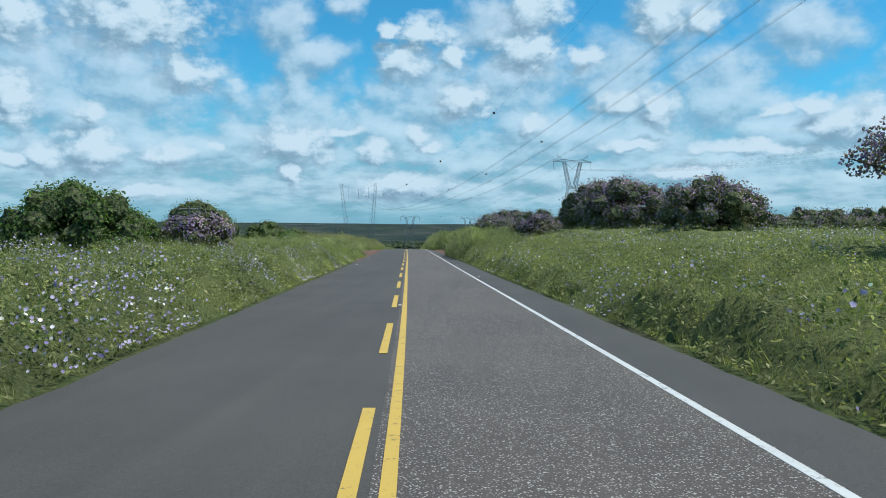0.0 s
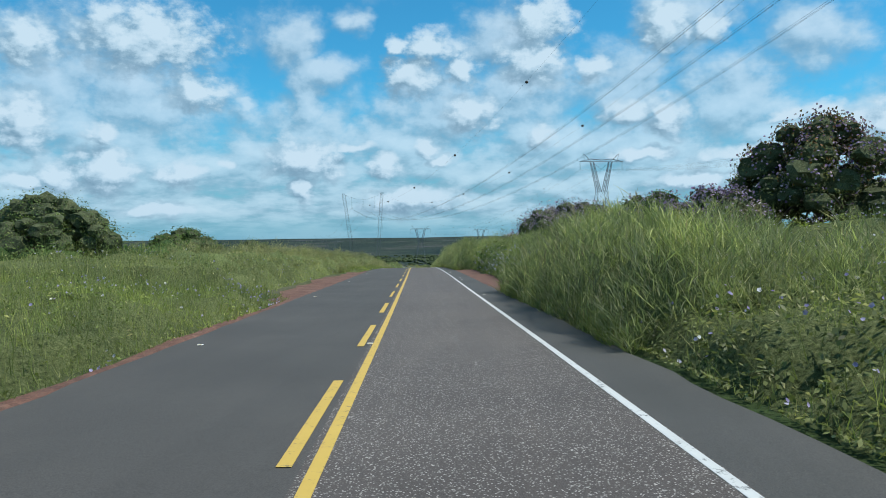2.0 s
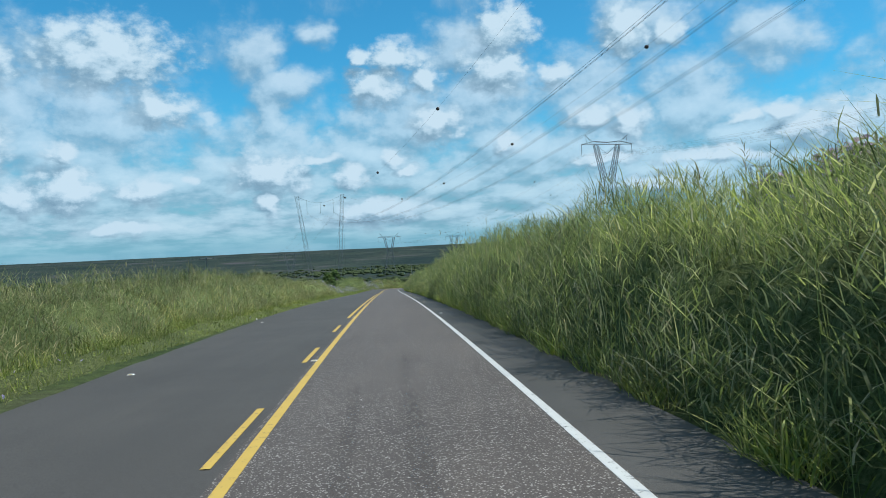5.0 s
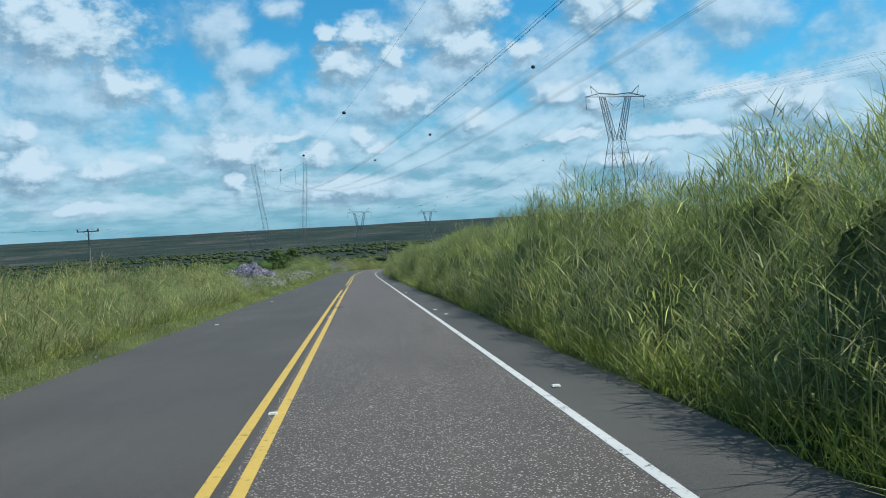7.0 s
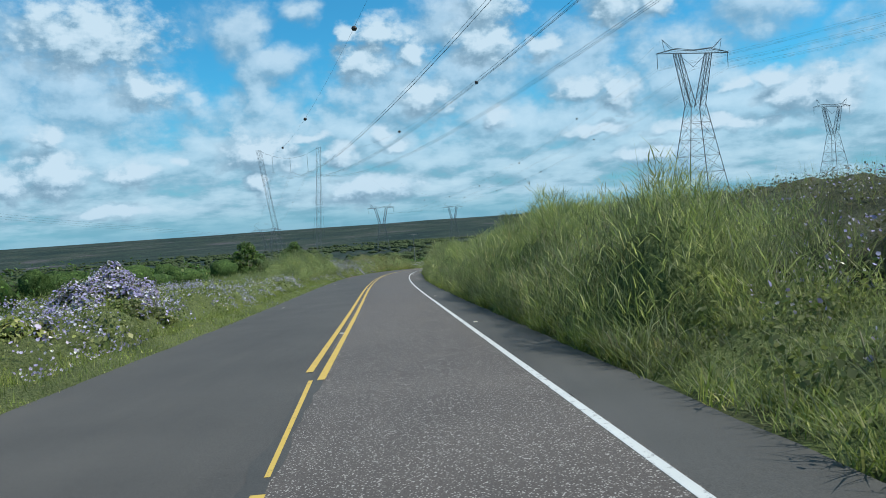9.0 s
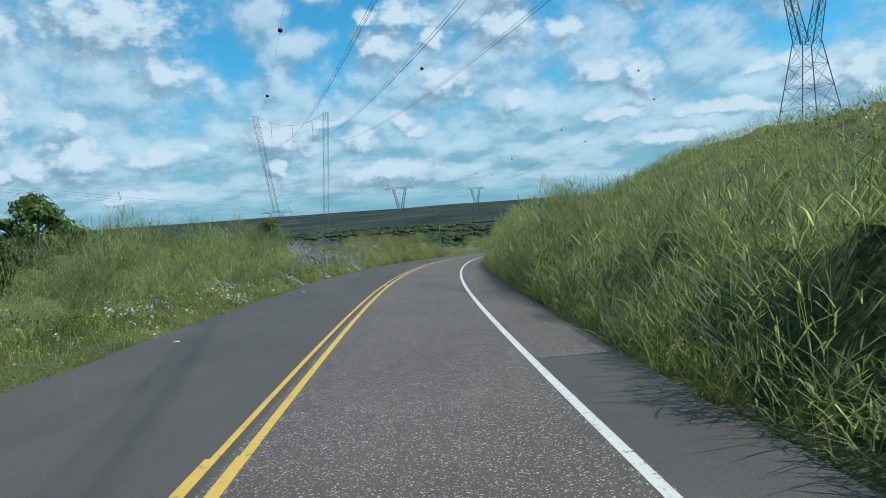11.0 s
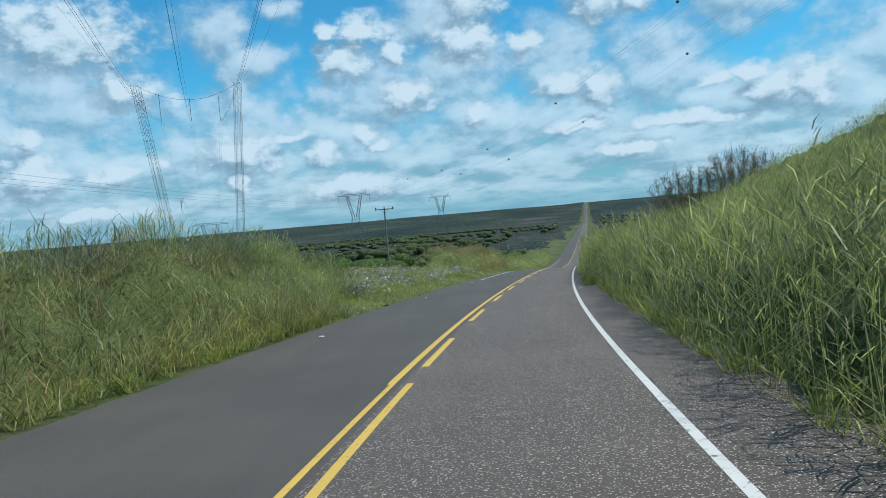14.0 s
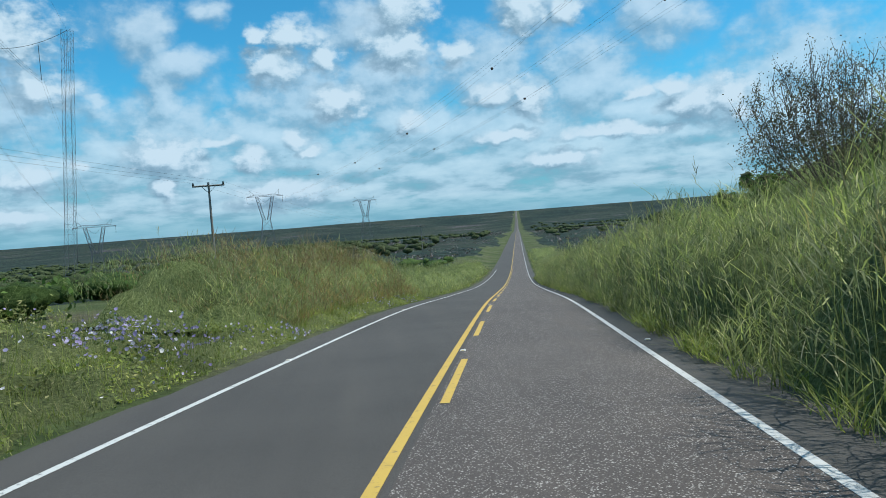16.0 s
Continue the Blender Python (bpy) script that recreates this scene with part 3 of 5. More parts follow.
def blades(name, base, height, width, lean, curl, material, seg=3, az=None):
    """Bent, tapering blades, one at each base point."""
    n = len(base)
    az = rng.uniform(0, 2 * np.pi, n) if az is None else az
    face = az + np.pi / 2 + rng.normal(0, 0.7, n)
    t = np.linspace(0, 1, seg + 1)[None, :]
    h = np.asarray(height)[:, None]
    out = h * (np.asarray(lean)[:, None] * t + np.asarray(curl)[:, None] * t ** 2.2)
    z = h * (t - 0.45 * np.asarray(curl)[:, None] * t ** 2.6)
    mid = base[:, None, :] + np.stack([np.cos(az)[:, None] * out, np.sin(az)[:, None] * out, z], -1)
    half = np.asarray(width)[:, None] * 0.5 * np.array([0.8] + [1.0] * (seg - 1))[None, :]
    side = np.stack([np.cos(face), np.sin(face), 0 * face], -1)[:, None, :] * half[..., None]
    pair = np.stack([mid[:, :-1] - side, mid[:, :-1] + side], 2).reshape(n, -1, 3)
    v = np.concatenate([pair, mid[:, -1:]], 1)
    loop = [x for k in range(seg - 1) for x in (2 * k, 2 * k + 1, 2 * k + 3, 2 * k + 2)] + [2 * seg - 2, 2 * seg - 1, 2 * seg]
    loops = (np.arange(n) * (2 * seg + 1))[:, None] + np.array(loop)[None, :]
    return new(name, quick_mesh(name, v, loops, np.tile([4] * (seg - 1) + [3], n), material))


def scatter(n, s0, s1, u0, u1, power=1.0):
    """Random places between s0 and s1, u0 and u1; power above 1 crowds them towards u0."""
    s = rng.uniform(s0, s1, n)
    u = u0 + (u1 - u0) * rng.uniform(0, 1, n) ** power
    return s, u


def clumped(n, s0, s1, u0, u1, size=1.3, spread=0.28, power=1.0):
    """Places gathered in tussocks."""
    k = max(3, int(abs((s1 - s0) * (u1 - u0)) / size ** 2 * 2))
    cs, cu = scatter(k, s0, s1, u0, u1, power)
    i = rng.integers(0, k, n)
    return cs[i] + rng.normal(0, spread, n), cu[i] + rng.normal(0, spread, n)


def leaf_mesh(name, at, normal, length, width, material):
    """Diamond leaves at the given points, lying square to the normals."""
    n = len(at)
    normal = normal / np.maximum(np.linalg.norm(normal, axis=1, keepdims=True), 1e-6)
    side = np.cross(normal, rng.normal(0, 1, (n, 3)))
    side /= np.maximum(np.linalg.norm(side, axis=1, keepdims=True), 1e-6)
    along = np.cross(side, normal)
    ln, wd = np.broadcast_to(length, n)[:, None] / 2, np.broadcast_to(width, n)[:, None] / 2
    v = np.stack([at - along * ln, at + side * wd + normal * wd * 0.25, at + along * ln, at - side * wd + normal * wd * 0.25], 1)
    q = np.arange(n * 4).reshape(n, 4)
    return quick_mesh(name, v, q, np.full(n, 4), material)


def disc_mesh(name, at, normal, radius, material, sides=6):
    n = len(at)
    normal = normal / np.linalg.norm(normal, axis=1, keepdims=True)
    side = np.cross(normal, rng.normal(0, 1, (n, 3)))
    side /= np.linalg.norm(side, axis=1, keepdims=True)
    along = np.cross(side, normal)
    a = np.linspace(0, 2 * np.pi, sides, endpoint=False)
    rad = np.broadcast_to(radius, n)[:, None, None] * rng.uniform(0.72, 1.12, (n, sides, 1))
    rim = at[:, None, :] + (side[:, None, :] * np.cos(a)[None, :, None] + along[:, None, :] * np.sin(a)[None, :, None]) * rad + normal[:, None, :] * rad * 0.45
    v = np.concatenate([at[:, None, :], rim], 1)
    i = (np.arange(n) * (sides + 1))[:, None, None]
    k = np.stack([np.zeros(sides, int), 1 + np.arange(sides), 1 + (np.arange(sides) + 1) % sides], -1)[None]
    return quick_mesh(name, v, i + k, np.full(n * sides, 3), material)


SEED = leafy("pale_seed_heads", (0.20, 0.19, 0.09), (0.34, 0.31, 0.17), (0.42, 0.38, 0.24), 0.4)
DRY = leafy("dry_straw_grass", (0.18, 0.19, 0.085), (0.34, 0.32, 0.16), (0.48, 0.42, 0.26))

RUSSET = leafy("russet_dying_grass", (0.19, 0.125, 0.065), (0.33, 0.25, 0.13), (0.44, 0.38, 0.22))


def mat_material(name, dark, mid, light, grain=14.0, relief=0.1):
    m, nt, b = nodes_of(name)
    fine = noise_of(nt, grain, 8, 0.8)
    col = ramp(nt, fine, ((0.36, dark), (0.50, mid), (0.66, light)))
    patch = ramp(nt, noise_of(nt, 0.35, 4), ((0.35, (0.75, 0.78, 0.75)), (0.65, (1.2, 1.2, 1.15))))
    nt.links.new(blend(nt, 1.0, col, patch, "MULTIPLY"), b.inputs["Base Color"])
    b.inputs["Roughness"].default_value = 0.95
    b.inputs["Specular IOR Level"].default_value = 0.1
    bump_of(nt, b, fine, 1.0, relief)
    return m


# Filler below the blades: darker green that stands in for shade between leaves.
MAT = mat_material("shade_green_filler", (0.048, 0.066, 0.024), (0.145, 0.175, 0.066), (0.26, 0.29, 0.135))
# Herb filler; the shade of the hollows is put into its darker green.
MAT_HERB = mat_material("hollow_shade_filler", (0.042, 0.052, 0.020), (0.130, 0.150, 0.058), (0.25, 0.265, 0.12))
MAT_GREY = mat_material("matted_grey_undergrowth", (0.025, 0.030, 0.016), (0.075, 0.080, 0.048), (0.15, 0.14, 0.11))


def mass(s0, s1, u0, u1, height, material, parent, name="plant_filler", fade=None):
    """The solid filler inside a stand of plants: a lumpy bank that rises from its borders."""
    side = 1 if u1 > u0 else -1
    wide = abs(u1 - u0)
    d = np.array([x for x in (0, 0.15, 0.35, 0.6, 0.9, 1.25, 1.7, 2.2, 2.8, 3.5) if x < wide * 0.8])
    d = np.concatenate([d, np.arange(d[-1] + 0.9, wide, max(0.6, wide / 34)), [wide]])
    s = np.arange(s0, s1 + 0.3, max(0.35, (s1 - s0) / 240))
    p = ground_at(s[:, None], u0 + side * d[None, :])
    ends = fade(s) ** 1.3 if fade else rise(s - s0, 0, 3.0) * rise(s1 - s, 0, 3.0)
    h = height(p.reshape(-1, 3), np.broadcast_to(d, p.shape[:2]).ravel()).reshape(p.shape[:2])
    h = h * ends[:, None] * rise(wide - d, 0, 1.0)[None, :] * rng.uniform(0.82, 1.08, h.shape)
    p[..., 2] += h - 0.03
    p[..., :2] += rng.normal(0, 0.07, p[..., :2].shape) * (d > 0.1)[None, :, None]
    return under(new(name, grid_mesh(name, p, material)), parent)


def downhill(field, p, d):
    """Which way a field of heights falls at the points p."""
    h = field(p, d)
    gx = field(p + np.array([0.15, 0, 0]), d) - h
    gy = field(p + np.array([0, 0.15, 0]), d) - h
    return -gx / 0.15, -gy / 0.15


def tall_grass(label, n, s0, s1, u0, u1, h0, h1, width=0.022, power=1.4, material=None, heads=0.05, wind=1.9, steep=2.9):
    """A stand of tall grass: tussocks of arching leaves over a solid filler, low tufts in front, culms with feathery
    heads above.
    """
    side = 1 if u1 > u0 else -1
    mean = (h0 + h1) / 2
    deep = max(abs(u1 - u0), 1.0)
    tuft = min(1.7, 0.75 + 0.3 * mean)

    def field(p, d):
        tall = mounds(p[:, 0], p[:, 1], tuft, u0)
        heap = 0.33 + 0.60 * tall + 0.20 * mounds(p[:, 0], p[:, 1], tuft * 0.45, 2.0) + 0.09 * rolls(p[:, 0], p[:, 1], 2.1) + 0.10 * rolls(p[:, 0], p[:, 1], 0.9, 4.0)
        return mean * heap * (0.18 + 0.82 * rise(d + (0.3 + 0.4 * steep) * tall - 0.35, -0.3, steep)) * (1 - 0.22 * np.clip((d - 2.5) / deep, 0, 1))

    def inside(p, d):
        return 0.69 * field(p, d) * rise(d, 0.25, 1.4)

    def ends(s):
        ragged = 0.5 * rolls(s * 3.0, s, 1.0)
        return rise(s - s0 + ragged, -0.8, 3.4) * rise(s1 - s + ragged, -0.8, 3.4)

    near, far = int(n * 0.50), int(n * 0.85) if deep > 3 else int(n * 0.2)
    k = near + far
    s = rng.uniform(s0, s1, k)
    d = np.concatenate([rng.uniform(0, 1, near) ** 1.2 * min(deep, 2.6), min(deep, 1.5) + (deep - min(deep, 1.5)) * rng.uniform(0, 1, far) ** power])
    u = u0 + side * d
    foot = ground_at(s, u)
    full = field(foot, d) * (0.3 + 0.7 * ends(s))
    gx, gy = downhill(field, foot, d)
    road_way = np.interp(s, S_STEP, HEAD) + (np.pi if side > 0 else 0.0)
    out_way = np.arctan2(gy + 0.5 * np.sin(road_way) * (d < 2.0), gx + 0.5 * np.cos(road_way) * (d < 2.0))
    pick = rng.uniform(0, 1, k)
    az = np.where(pick < 0.45, out_way + rng.normal(0, 0.9, k), np.where(pick < 0.52, wind + rng.normal(0, 0.5, k), rng.uniform(0, 2 * np.pi, k)))
    v = np.where(np.arange(k) < near, rng.uniform(0.0, 0.98, k), rng.uniform(0.68, 1.0, k))
    foot[:, 2] += full * v
    ln = np.clip(mean * 0.12, 0.17, 0.31) * np.clip(rng.lognormal(0.0, 0.35, k), 0.4, 1.9)
    droop = rng.uniform(0.10, 1.15, k) * (1.15 - 0.55 * v)
    ln[near:] *= 0.85
    wide = rng.uniform(0.55, 1.15, k) * width
    lean = rng.uniform(0.05, 1.1, k)
    ob = blades("tall_grass", foot[:near], ln[:near], wide[:near], lean[:near], droop[:near], material or GRASS, 2, az[:near])
    tagged(ob, label, "grass", kind="stuff")
    under(blades("top_leaves", foot[near:], ln[near:], wide[near:] * 1.25, lean[near:], 0.5 * droop[near:], material or GRASS, 1, az[near:]), ob)
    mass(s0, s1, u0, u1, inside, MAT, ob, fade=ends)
    # culms that stand from the ground through the leaves
    k = int(n * 0.055)
    s, u = scatter(k, s0, s1, u0, u0 + side * min(deep, 6.0), 1.2)
    d = np.abs(u - u0)
    foot = ground_at(s, u)
    full = field(foot, d) * ends(s)
    hh = full * rng.uniform(0.75, 1.13, k) + 0.08
    turn = wind + rng.normal(0, 0.8, k)
    lean = rng.uniform(0.0, 0.14, k)
    under(blades("stalk", foot, hh, rng.uniform(0.008, 0.016, k), lean, np.full(k, 0.05), material or GRASS, 2, turn), ob)
    k = int(n * 0.09)
    s, u = clumped(k, s0, s1, u0, u0 + side * 0.75, 0.9, 0.14)
    u = u0 + side * np.abs(u - u0) - side * 0.08
    under(blades("edge_tufts", ground_at(s, u), rng.uniform(0.15, 0.65, k), rng.uniform(0.010, 0.024, k), rng.uniform(0.1, 0.8, k), rng.uniform(0.0, 0.7, k), LAWN, 2), ob)
    k = int(n * heads * 0.16)
    if k:
        i = rng.choice(len(foot), min(k, len(foot)), replace=False)
        k = len(i)
        tip = foot[i] + np.stack([np.cos(turn[i]) * hh[i] * (lean[i] + 0.05), np.sin(turn[i]) * hh[i] * (lean[i] + 0.05), hh[i] * 0.96], -1)
        m = 5
        at = np.repeat(tip, m, 0) + np.tile(np.linspace(-0.16, 0.10, m), k)[:, None] * np.array([0, 0, 1.0])
        under(blades("seed_head", at, rng.uniform(0.12, 0.30, k * m), np.full(k * m, 0.016), rng.uniform(0.05, 0.7, k * m), rng.uniform(0, 0.4, k * m), SEED, 2, np.repeat(turn[i], m) + rng.normal(0, 0.8, k * m)), ob)
    return ob


def herb_bed(label, n, s0, s1, u0, u1, height, leaf, material=None, power=1.3, flowers=0, bloom=0.035, petal=None, grass=0, size=1.9, mat=None):
    """Low herbs and creepers in uneven heaps, with flowers scattered in drifts over them."""
    def top(p, d):
        lumps = 0.10 + 0.80 * mounds(p[:, 0], p[:, 1], size * 1.1, u0) + 0.36 * mounds(p[:, 0], p[:, 1], size * 0.42, 1.0)
        lumps = lumps * (1.0 + 0.22 * rolls(p[:, 0], p[:, 1], size * 1.3))
        return height * lumps.clip(0.12) * np.clip(d / 0.9, 0.12, 1)

    n, leaf, grass = int(n * 0.31), leaf * 1.6, int(grass * 0.5)
    s, u = scatter(n * 2, s0, s1, u0, u1, power)
    p = ground_at(s, u)
    # most leaves grow on the heaps, few in the hollows
    thick = top(p, np.abs(u - u0)) / (height * np.clip(np.abs(u - u0) / 0.9, 0.12, 1)) + rng.normal(0, 0.16, 2 * n)
    keep = np.argsort(-thick)[:n]
    s, u, p = s[keep], u[keep], p[keep]
    gx, gy = downhill(top, p, np.abs(u - u0))
    p[:, 2] += top(p, np.abs(u - u0)) * rng.uniform(0.62, 1.10, n)
    nrm = np.stack([gx * 0.7 + rng.normal(0, 0.5, n), gy * 0.7 + rng.normal(0, 0.5, n), rng.uniform(0.4, 1.0, n)], 1)
    ln = leaf * rng.uniform(0.5, 1.4, n)
    ob = tagged(new("herbs", leaf_mesh("herbs", p, nrm, ln, ln * 0.42, material or HERB)), label, "herbs", kind="stuff")
    mass(s0, s1, u0, u1, lambda q, d: 0.80 * top(q, d) * rise(d, 0.05, 0.5), mat or MAT_HERB, ob)
    if grass:
        s, u = scatter(grass, s0, s1, u0, u1, power)
        g = ground_at(s, u)
        hh = top(g, np.abs(u - u0))
        g[:, 2] += hh * 0.45
        hh = (0.12 + 0.75 * hh) * rng.uniform(0.6, 1.5, grass)
        under(blades("grass_blades", g, hh, rng.uniform(0.010, 0.022, grass), rng.uniform(0, 0.4, grass), rng.uniform(0, 0.5, grass), LAWN, 1), ob)
    if flowers:
        m = flowers * 4
        s, u = scatter(m, s0, s1, u0, u1, power)
        f = ground_at(s, u)
        drift = rolls(f[:, 0], f[:, 1], 2.6, 3.0) + 0.6 * rolls(f[:, 0], f[:, 1], 0.8, 5.0) + rng.normal(0, 0.12, m) + 1.2 * (rng.uniform(0, 1, m) < 0.05)
        keep = np.argsort(-drift)[:flowers]
        f, u = f[keep], u[keep]
        f[:, 2] += top(f, np.abs(u - u0)) * rng.uniform(0.85, 1.12, flowers) + 0.02
        nrm = np.stack([rng.normal(-0.1, 0.6, flowers), rng.normal(-0.6, 0.5, flowers), rng.uniform(0.3, 1.0, flowers)], 1)
        under(new("flowers", disc_mesh("flowers", f, nrm, bloom * rng.uniform(0.7, 1.25, flowers), petal or PETAL, 5)), ob)
    return ob


LILAC = leafy("lilac_blossom", (0.26, 0.165, 0.38), (0.43, 0.32, 0.58), (0.58, 0.49, 0.70), 0.4)
HEATH = leafy("lilac_grey_scrub", (0.10, 0.095, 0.085), (0.20, 0.18, 0.19), (0.32, 0.28, 0.33), 0.2)
BUSH = leafy("bush_leaves", (0.060, 0.110, 0.030), (0.12, 0.19, 0.055), (0.19, 0.21, 0.09), 0.4)
VINE = leafy("vine_leaves", (0.090, 0.108, 0.052), (0.225, 0.24, 0.118), (0.34, 0.29, 0.24), 0.45)
RUST = leafy("rusty_leaves", (0.13, 0.06, 0.025), (0.24, 0.12, 0.05), (0.17, 0.14, 0.06), 0.25)
GREY = leafy("grey_scrub_leaves", (0.085, 0.088, 0.055), (0.165, 0.155, 0.115), (0.26, 0.22, 0.22), 0.3)
WOOD = leafy("far_canopy_leaves", (0.036, 0.054, 0.026), (0.072, 0.092, 0.040), (0.12, 0.115, 0.07), 0.25)
# Crown filler, darker than the leaves: the shade inside crowns is in its colour.
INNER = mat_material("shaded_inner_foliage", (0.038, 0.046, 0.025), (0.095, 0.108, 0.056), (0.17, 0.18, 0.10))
BARK = plain("grey_brown_bark", (0.13, 0.105, 0.085), 0.9, 0, 14.0)


def tube(verts, faces, points, radii, sides=7):
    """Adds a tapering tube along points to the lists."""
    pts = [Vector(p) for p in points]
    start = len(verts)
    for k, p in enumerate(pts):
        d = (pts[min(k + 1, len(pts) - 1)] - pts[max(k - 1, 0)]).normalized()
        a = d.cross(Vector((0.31, 0.77, 0.55))).normalized()
        b = d.cross(a)
        for j in range(sides):
            q = 2 * math.pi * j / sides
            verts.append(p + (a * math.cos(q) + b * math.sin(q)) * radii[k])
    for k in range(len(pts) - 1):
        for j in range(sides):
            i0, i1 = start + k * sides + j, start + k * sides + (j + 1) % sides
            faces.append((i0, i1, i1 + sides, i0 + sides))
    faces.append(tuple(start + (len(pts) - 1) * sides + j for j in range(sides)))
    faces.append(tuple(start + sides - 1 - j for j in range(sides)))


def part(name, verts, faces, material, parent, label=""):
    ob = under(new(name, mesh_of(name, verts, faces, material)), parent)
    if label:
        tagged(ob, label)
    return ob


def tree(label, s, u, height, radius, leaves, n, leaf=0.13, low=0.25, lobes=16, bloom=0, petal=None, name="tree", cap=None, dome=0.45, airy=0.3, category="tree", inner=True):
    """A tree or large bush: trunk, limbs, a crown of leaf clumps, and its blossom."""
    foot = ground_at(s, u)
    top = new(name)
    top.location = foot
    tagged(top, label, category)
    r = np.random.default_rng(int(abs(s * 13 + u * 7)) + 5)
    centres = []
    for k in range(lobes):
        a = 2 * math.pi * (k * 0.382 + r.uniform(-0.06, 0.06))
        f = math.sqrt((k + 0.5) / lobes)
        lr = radius * r.uniform(0.17, 0.34)
        roof = height * (1 - dome * f ** 2.5) * r.uniform(0.82, 1.0)
        floor = height * low + lr * 0.5
        z = roof - lr * 0.75 if k % 5 < 3 else floor + (roof - floor) * r.uniform(0.0, 0.6)
        centres.append((math.cos(a) * (radius - lr * 0.7) * f, math.sin(a) * (radius - lr * 0.7) * f, max(floor, z), lr))
    if low < 0.03:
        for k in range(lobes // 2):
            a, lr = 2 * math.pi * (k * 0.382 + 0.2), radius * r.uniform(0.18, 0.30)
            f = r.uniform(0.55, 0.95)
            centres.append((math.cos(a) * (radius - lr * 0.5) * f, math.sin(a) * (radius - lr * 0.5) * f, height * r.uniform(0.08, 0.5), lr))
        lobes = len(centres)
    c = np.array(centres)
    verts, faces = [], []
    lean = Vector((r.uniform(-0.2, 0.2), r.uniform(-0.2, 0.2), 0)) * radius * 0.3
    fork = Vector((0, 0, height * 0.3)) + lean
    girth = 0.035 * height + 0.03
    tube(verts, faces, [(0, 0, -0.2), fork * 0.5 + Vector((0.05, 0, 0)), fork, fork + Vector((0, 0, height * 0.25))], (girth * 1.3, girth, girth * 0.8, girth * 0.3), 8)
    part("trunk", verts, faces, BARK, top)
    for k in range(0, lobes, 2):
        verts, faces = [], []
        end = Vector(c[k, :3])
        mid = fork.lerp(end, 0.5) + Vector((0, 0, height * 0.07))
        tube(verts, faces, [fork, mid, end, end + (end - mid) * 0.5], (girth * 0.55, girth * 0.35, girth * 0.15, 0.008), 5)
        part("limb", verts, faces, BARK, top)
    n = int(n * 0.95)
    leaf = leaf * 1.38
    i = r.choice(lobes, n, p=c[:, 3] ** 2 / (c[:, 3] ** 2).sum())
    d = r.normal(0, 1, (n, 3))
    d /= np.linalg.norm(d, axis=1, keepdims=True)
    clump = 1 + airy * np.sin(d[:, 0] * 9 + i) * np.sin(d[:, 1] * 8 + i * 2) * np.sin(d[:, 2] * 7 + i * 3)
    at = c[i, :3] + d * (c[i, 3] * clump * (0.62 + 0.42 * r.uniform(0, 1, n) ** 1.2))[:, None] * np.array([1.0, 1.0, 0.8])
    at[:, 2] = np.maximum(at[:, 2], r.uniform(0.05, 0.3, n))
    nrm = d + r.normal(0, 0.55, (n, 3)) + np.array([0, 0, 0.35])
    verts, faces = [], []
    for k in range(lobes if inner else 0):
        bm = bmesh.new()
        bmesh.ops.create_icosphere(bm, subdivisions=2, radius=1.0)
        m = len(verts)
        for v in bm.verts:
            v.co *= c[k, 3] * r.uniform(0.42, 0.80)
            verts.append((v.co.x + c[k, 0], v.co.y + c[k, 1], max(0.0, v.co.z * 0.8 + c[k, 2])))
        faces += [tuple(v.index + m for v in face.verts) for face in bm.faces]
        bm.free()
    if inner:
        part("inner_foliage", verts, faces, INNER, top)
    ln = leaf * r.uniform(0.6, 1.35, n)
    under(new("crown", leaf_mesh("crown", at, nrm, ln, ln * 0.6, leaves)), top)
    if cap:
        hi = np.argsort(-(at[:, 2] + r.normal(0, 0.15 * height, n)))[: n // 5]
        under(new("young_leaves", leaf_mesh("young_leaves", at[hi] + np.array([0, 0, 0.06]), nrm[hi], ln[hi], ln[hi] * 0.6, cap)), top)
    if bloom:
        score = at[:, 2] / height + 0.5 * np.linalg.norm(at[:, :2], axis=1) / radius + r.normal(0, 0.16, n) + 0.30 * np.sin(at[:, 0] * 1.9 + s) * np.sin(at[:, 1] * 2.3)
        hi = np.argsort(-score)[:int(bloom * 1.45)]
        under(new("blossom", disc_mesh("blossom", c[i[hi], :3] + (at[hi] - c[i[hi], :3]) * 1.02, nrm[hi], leaf * 0.46 * r.uniform(0.6, 1.2, len(hi)), petal or LILAC, 5)), top)
    return top


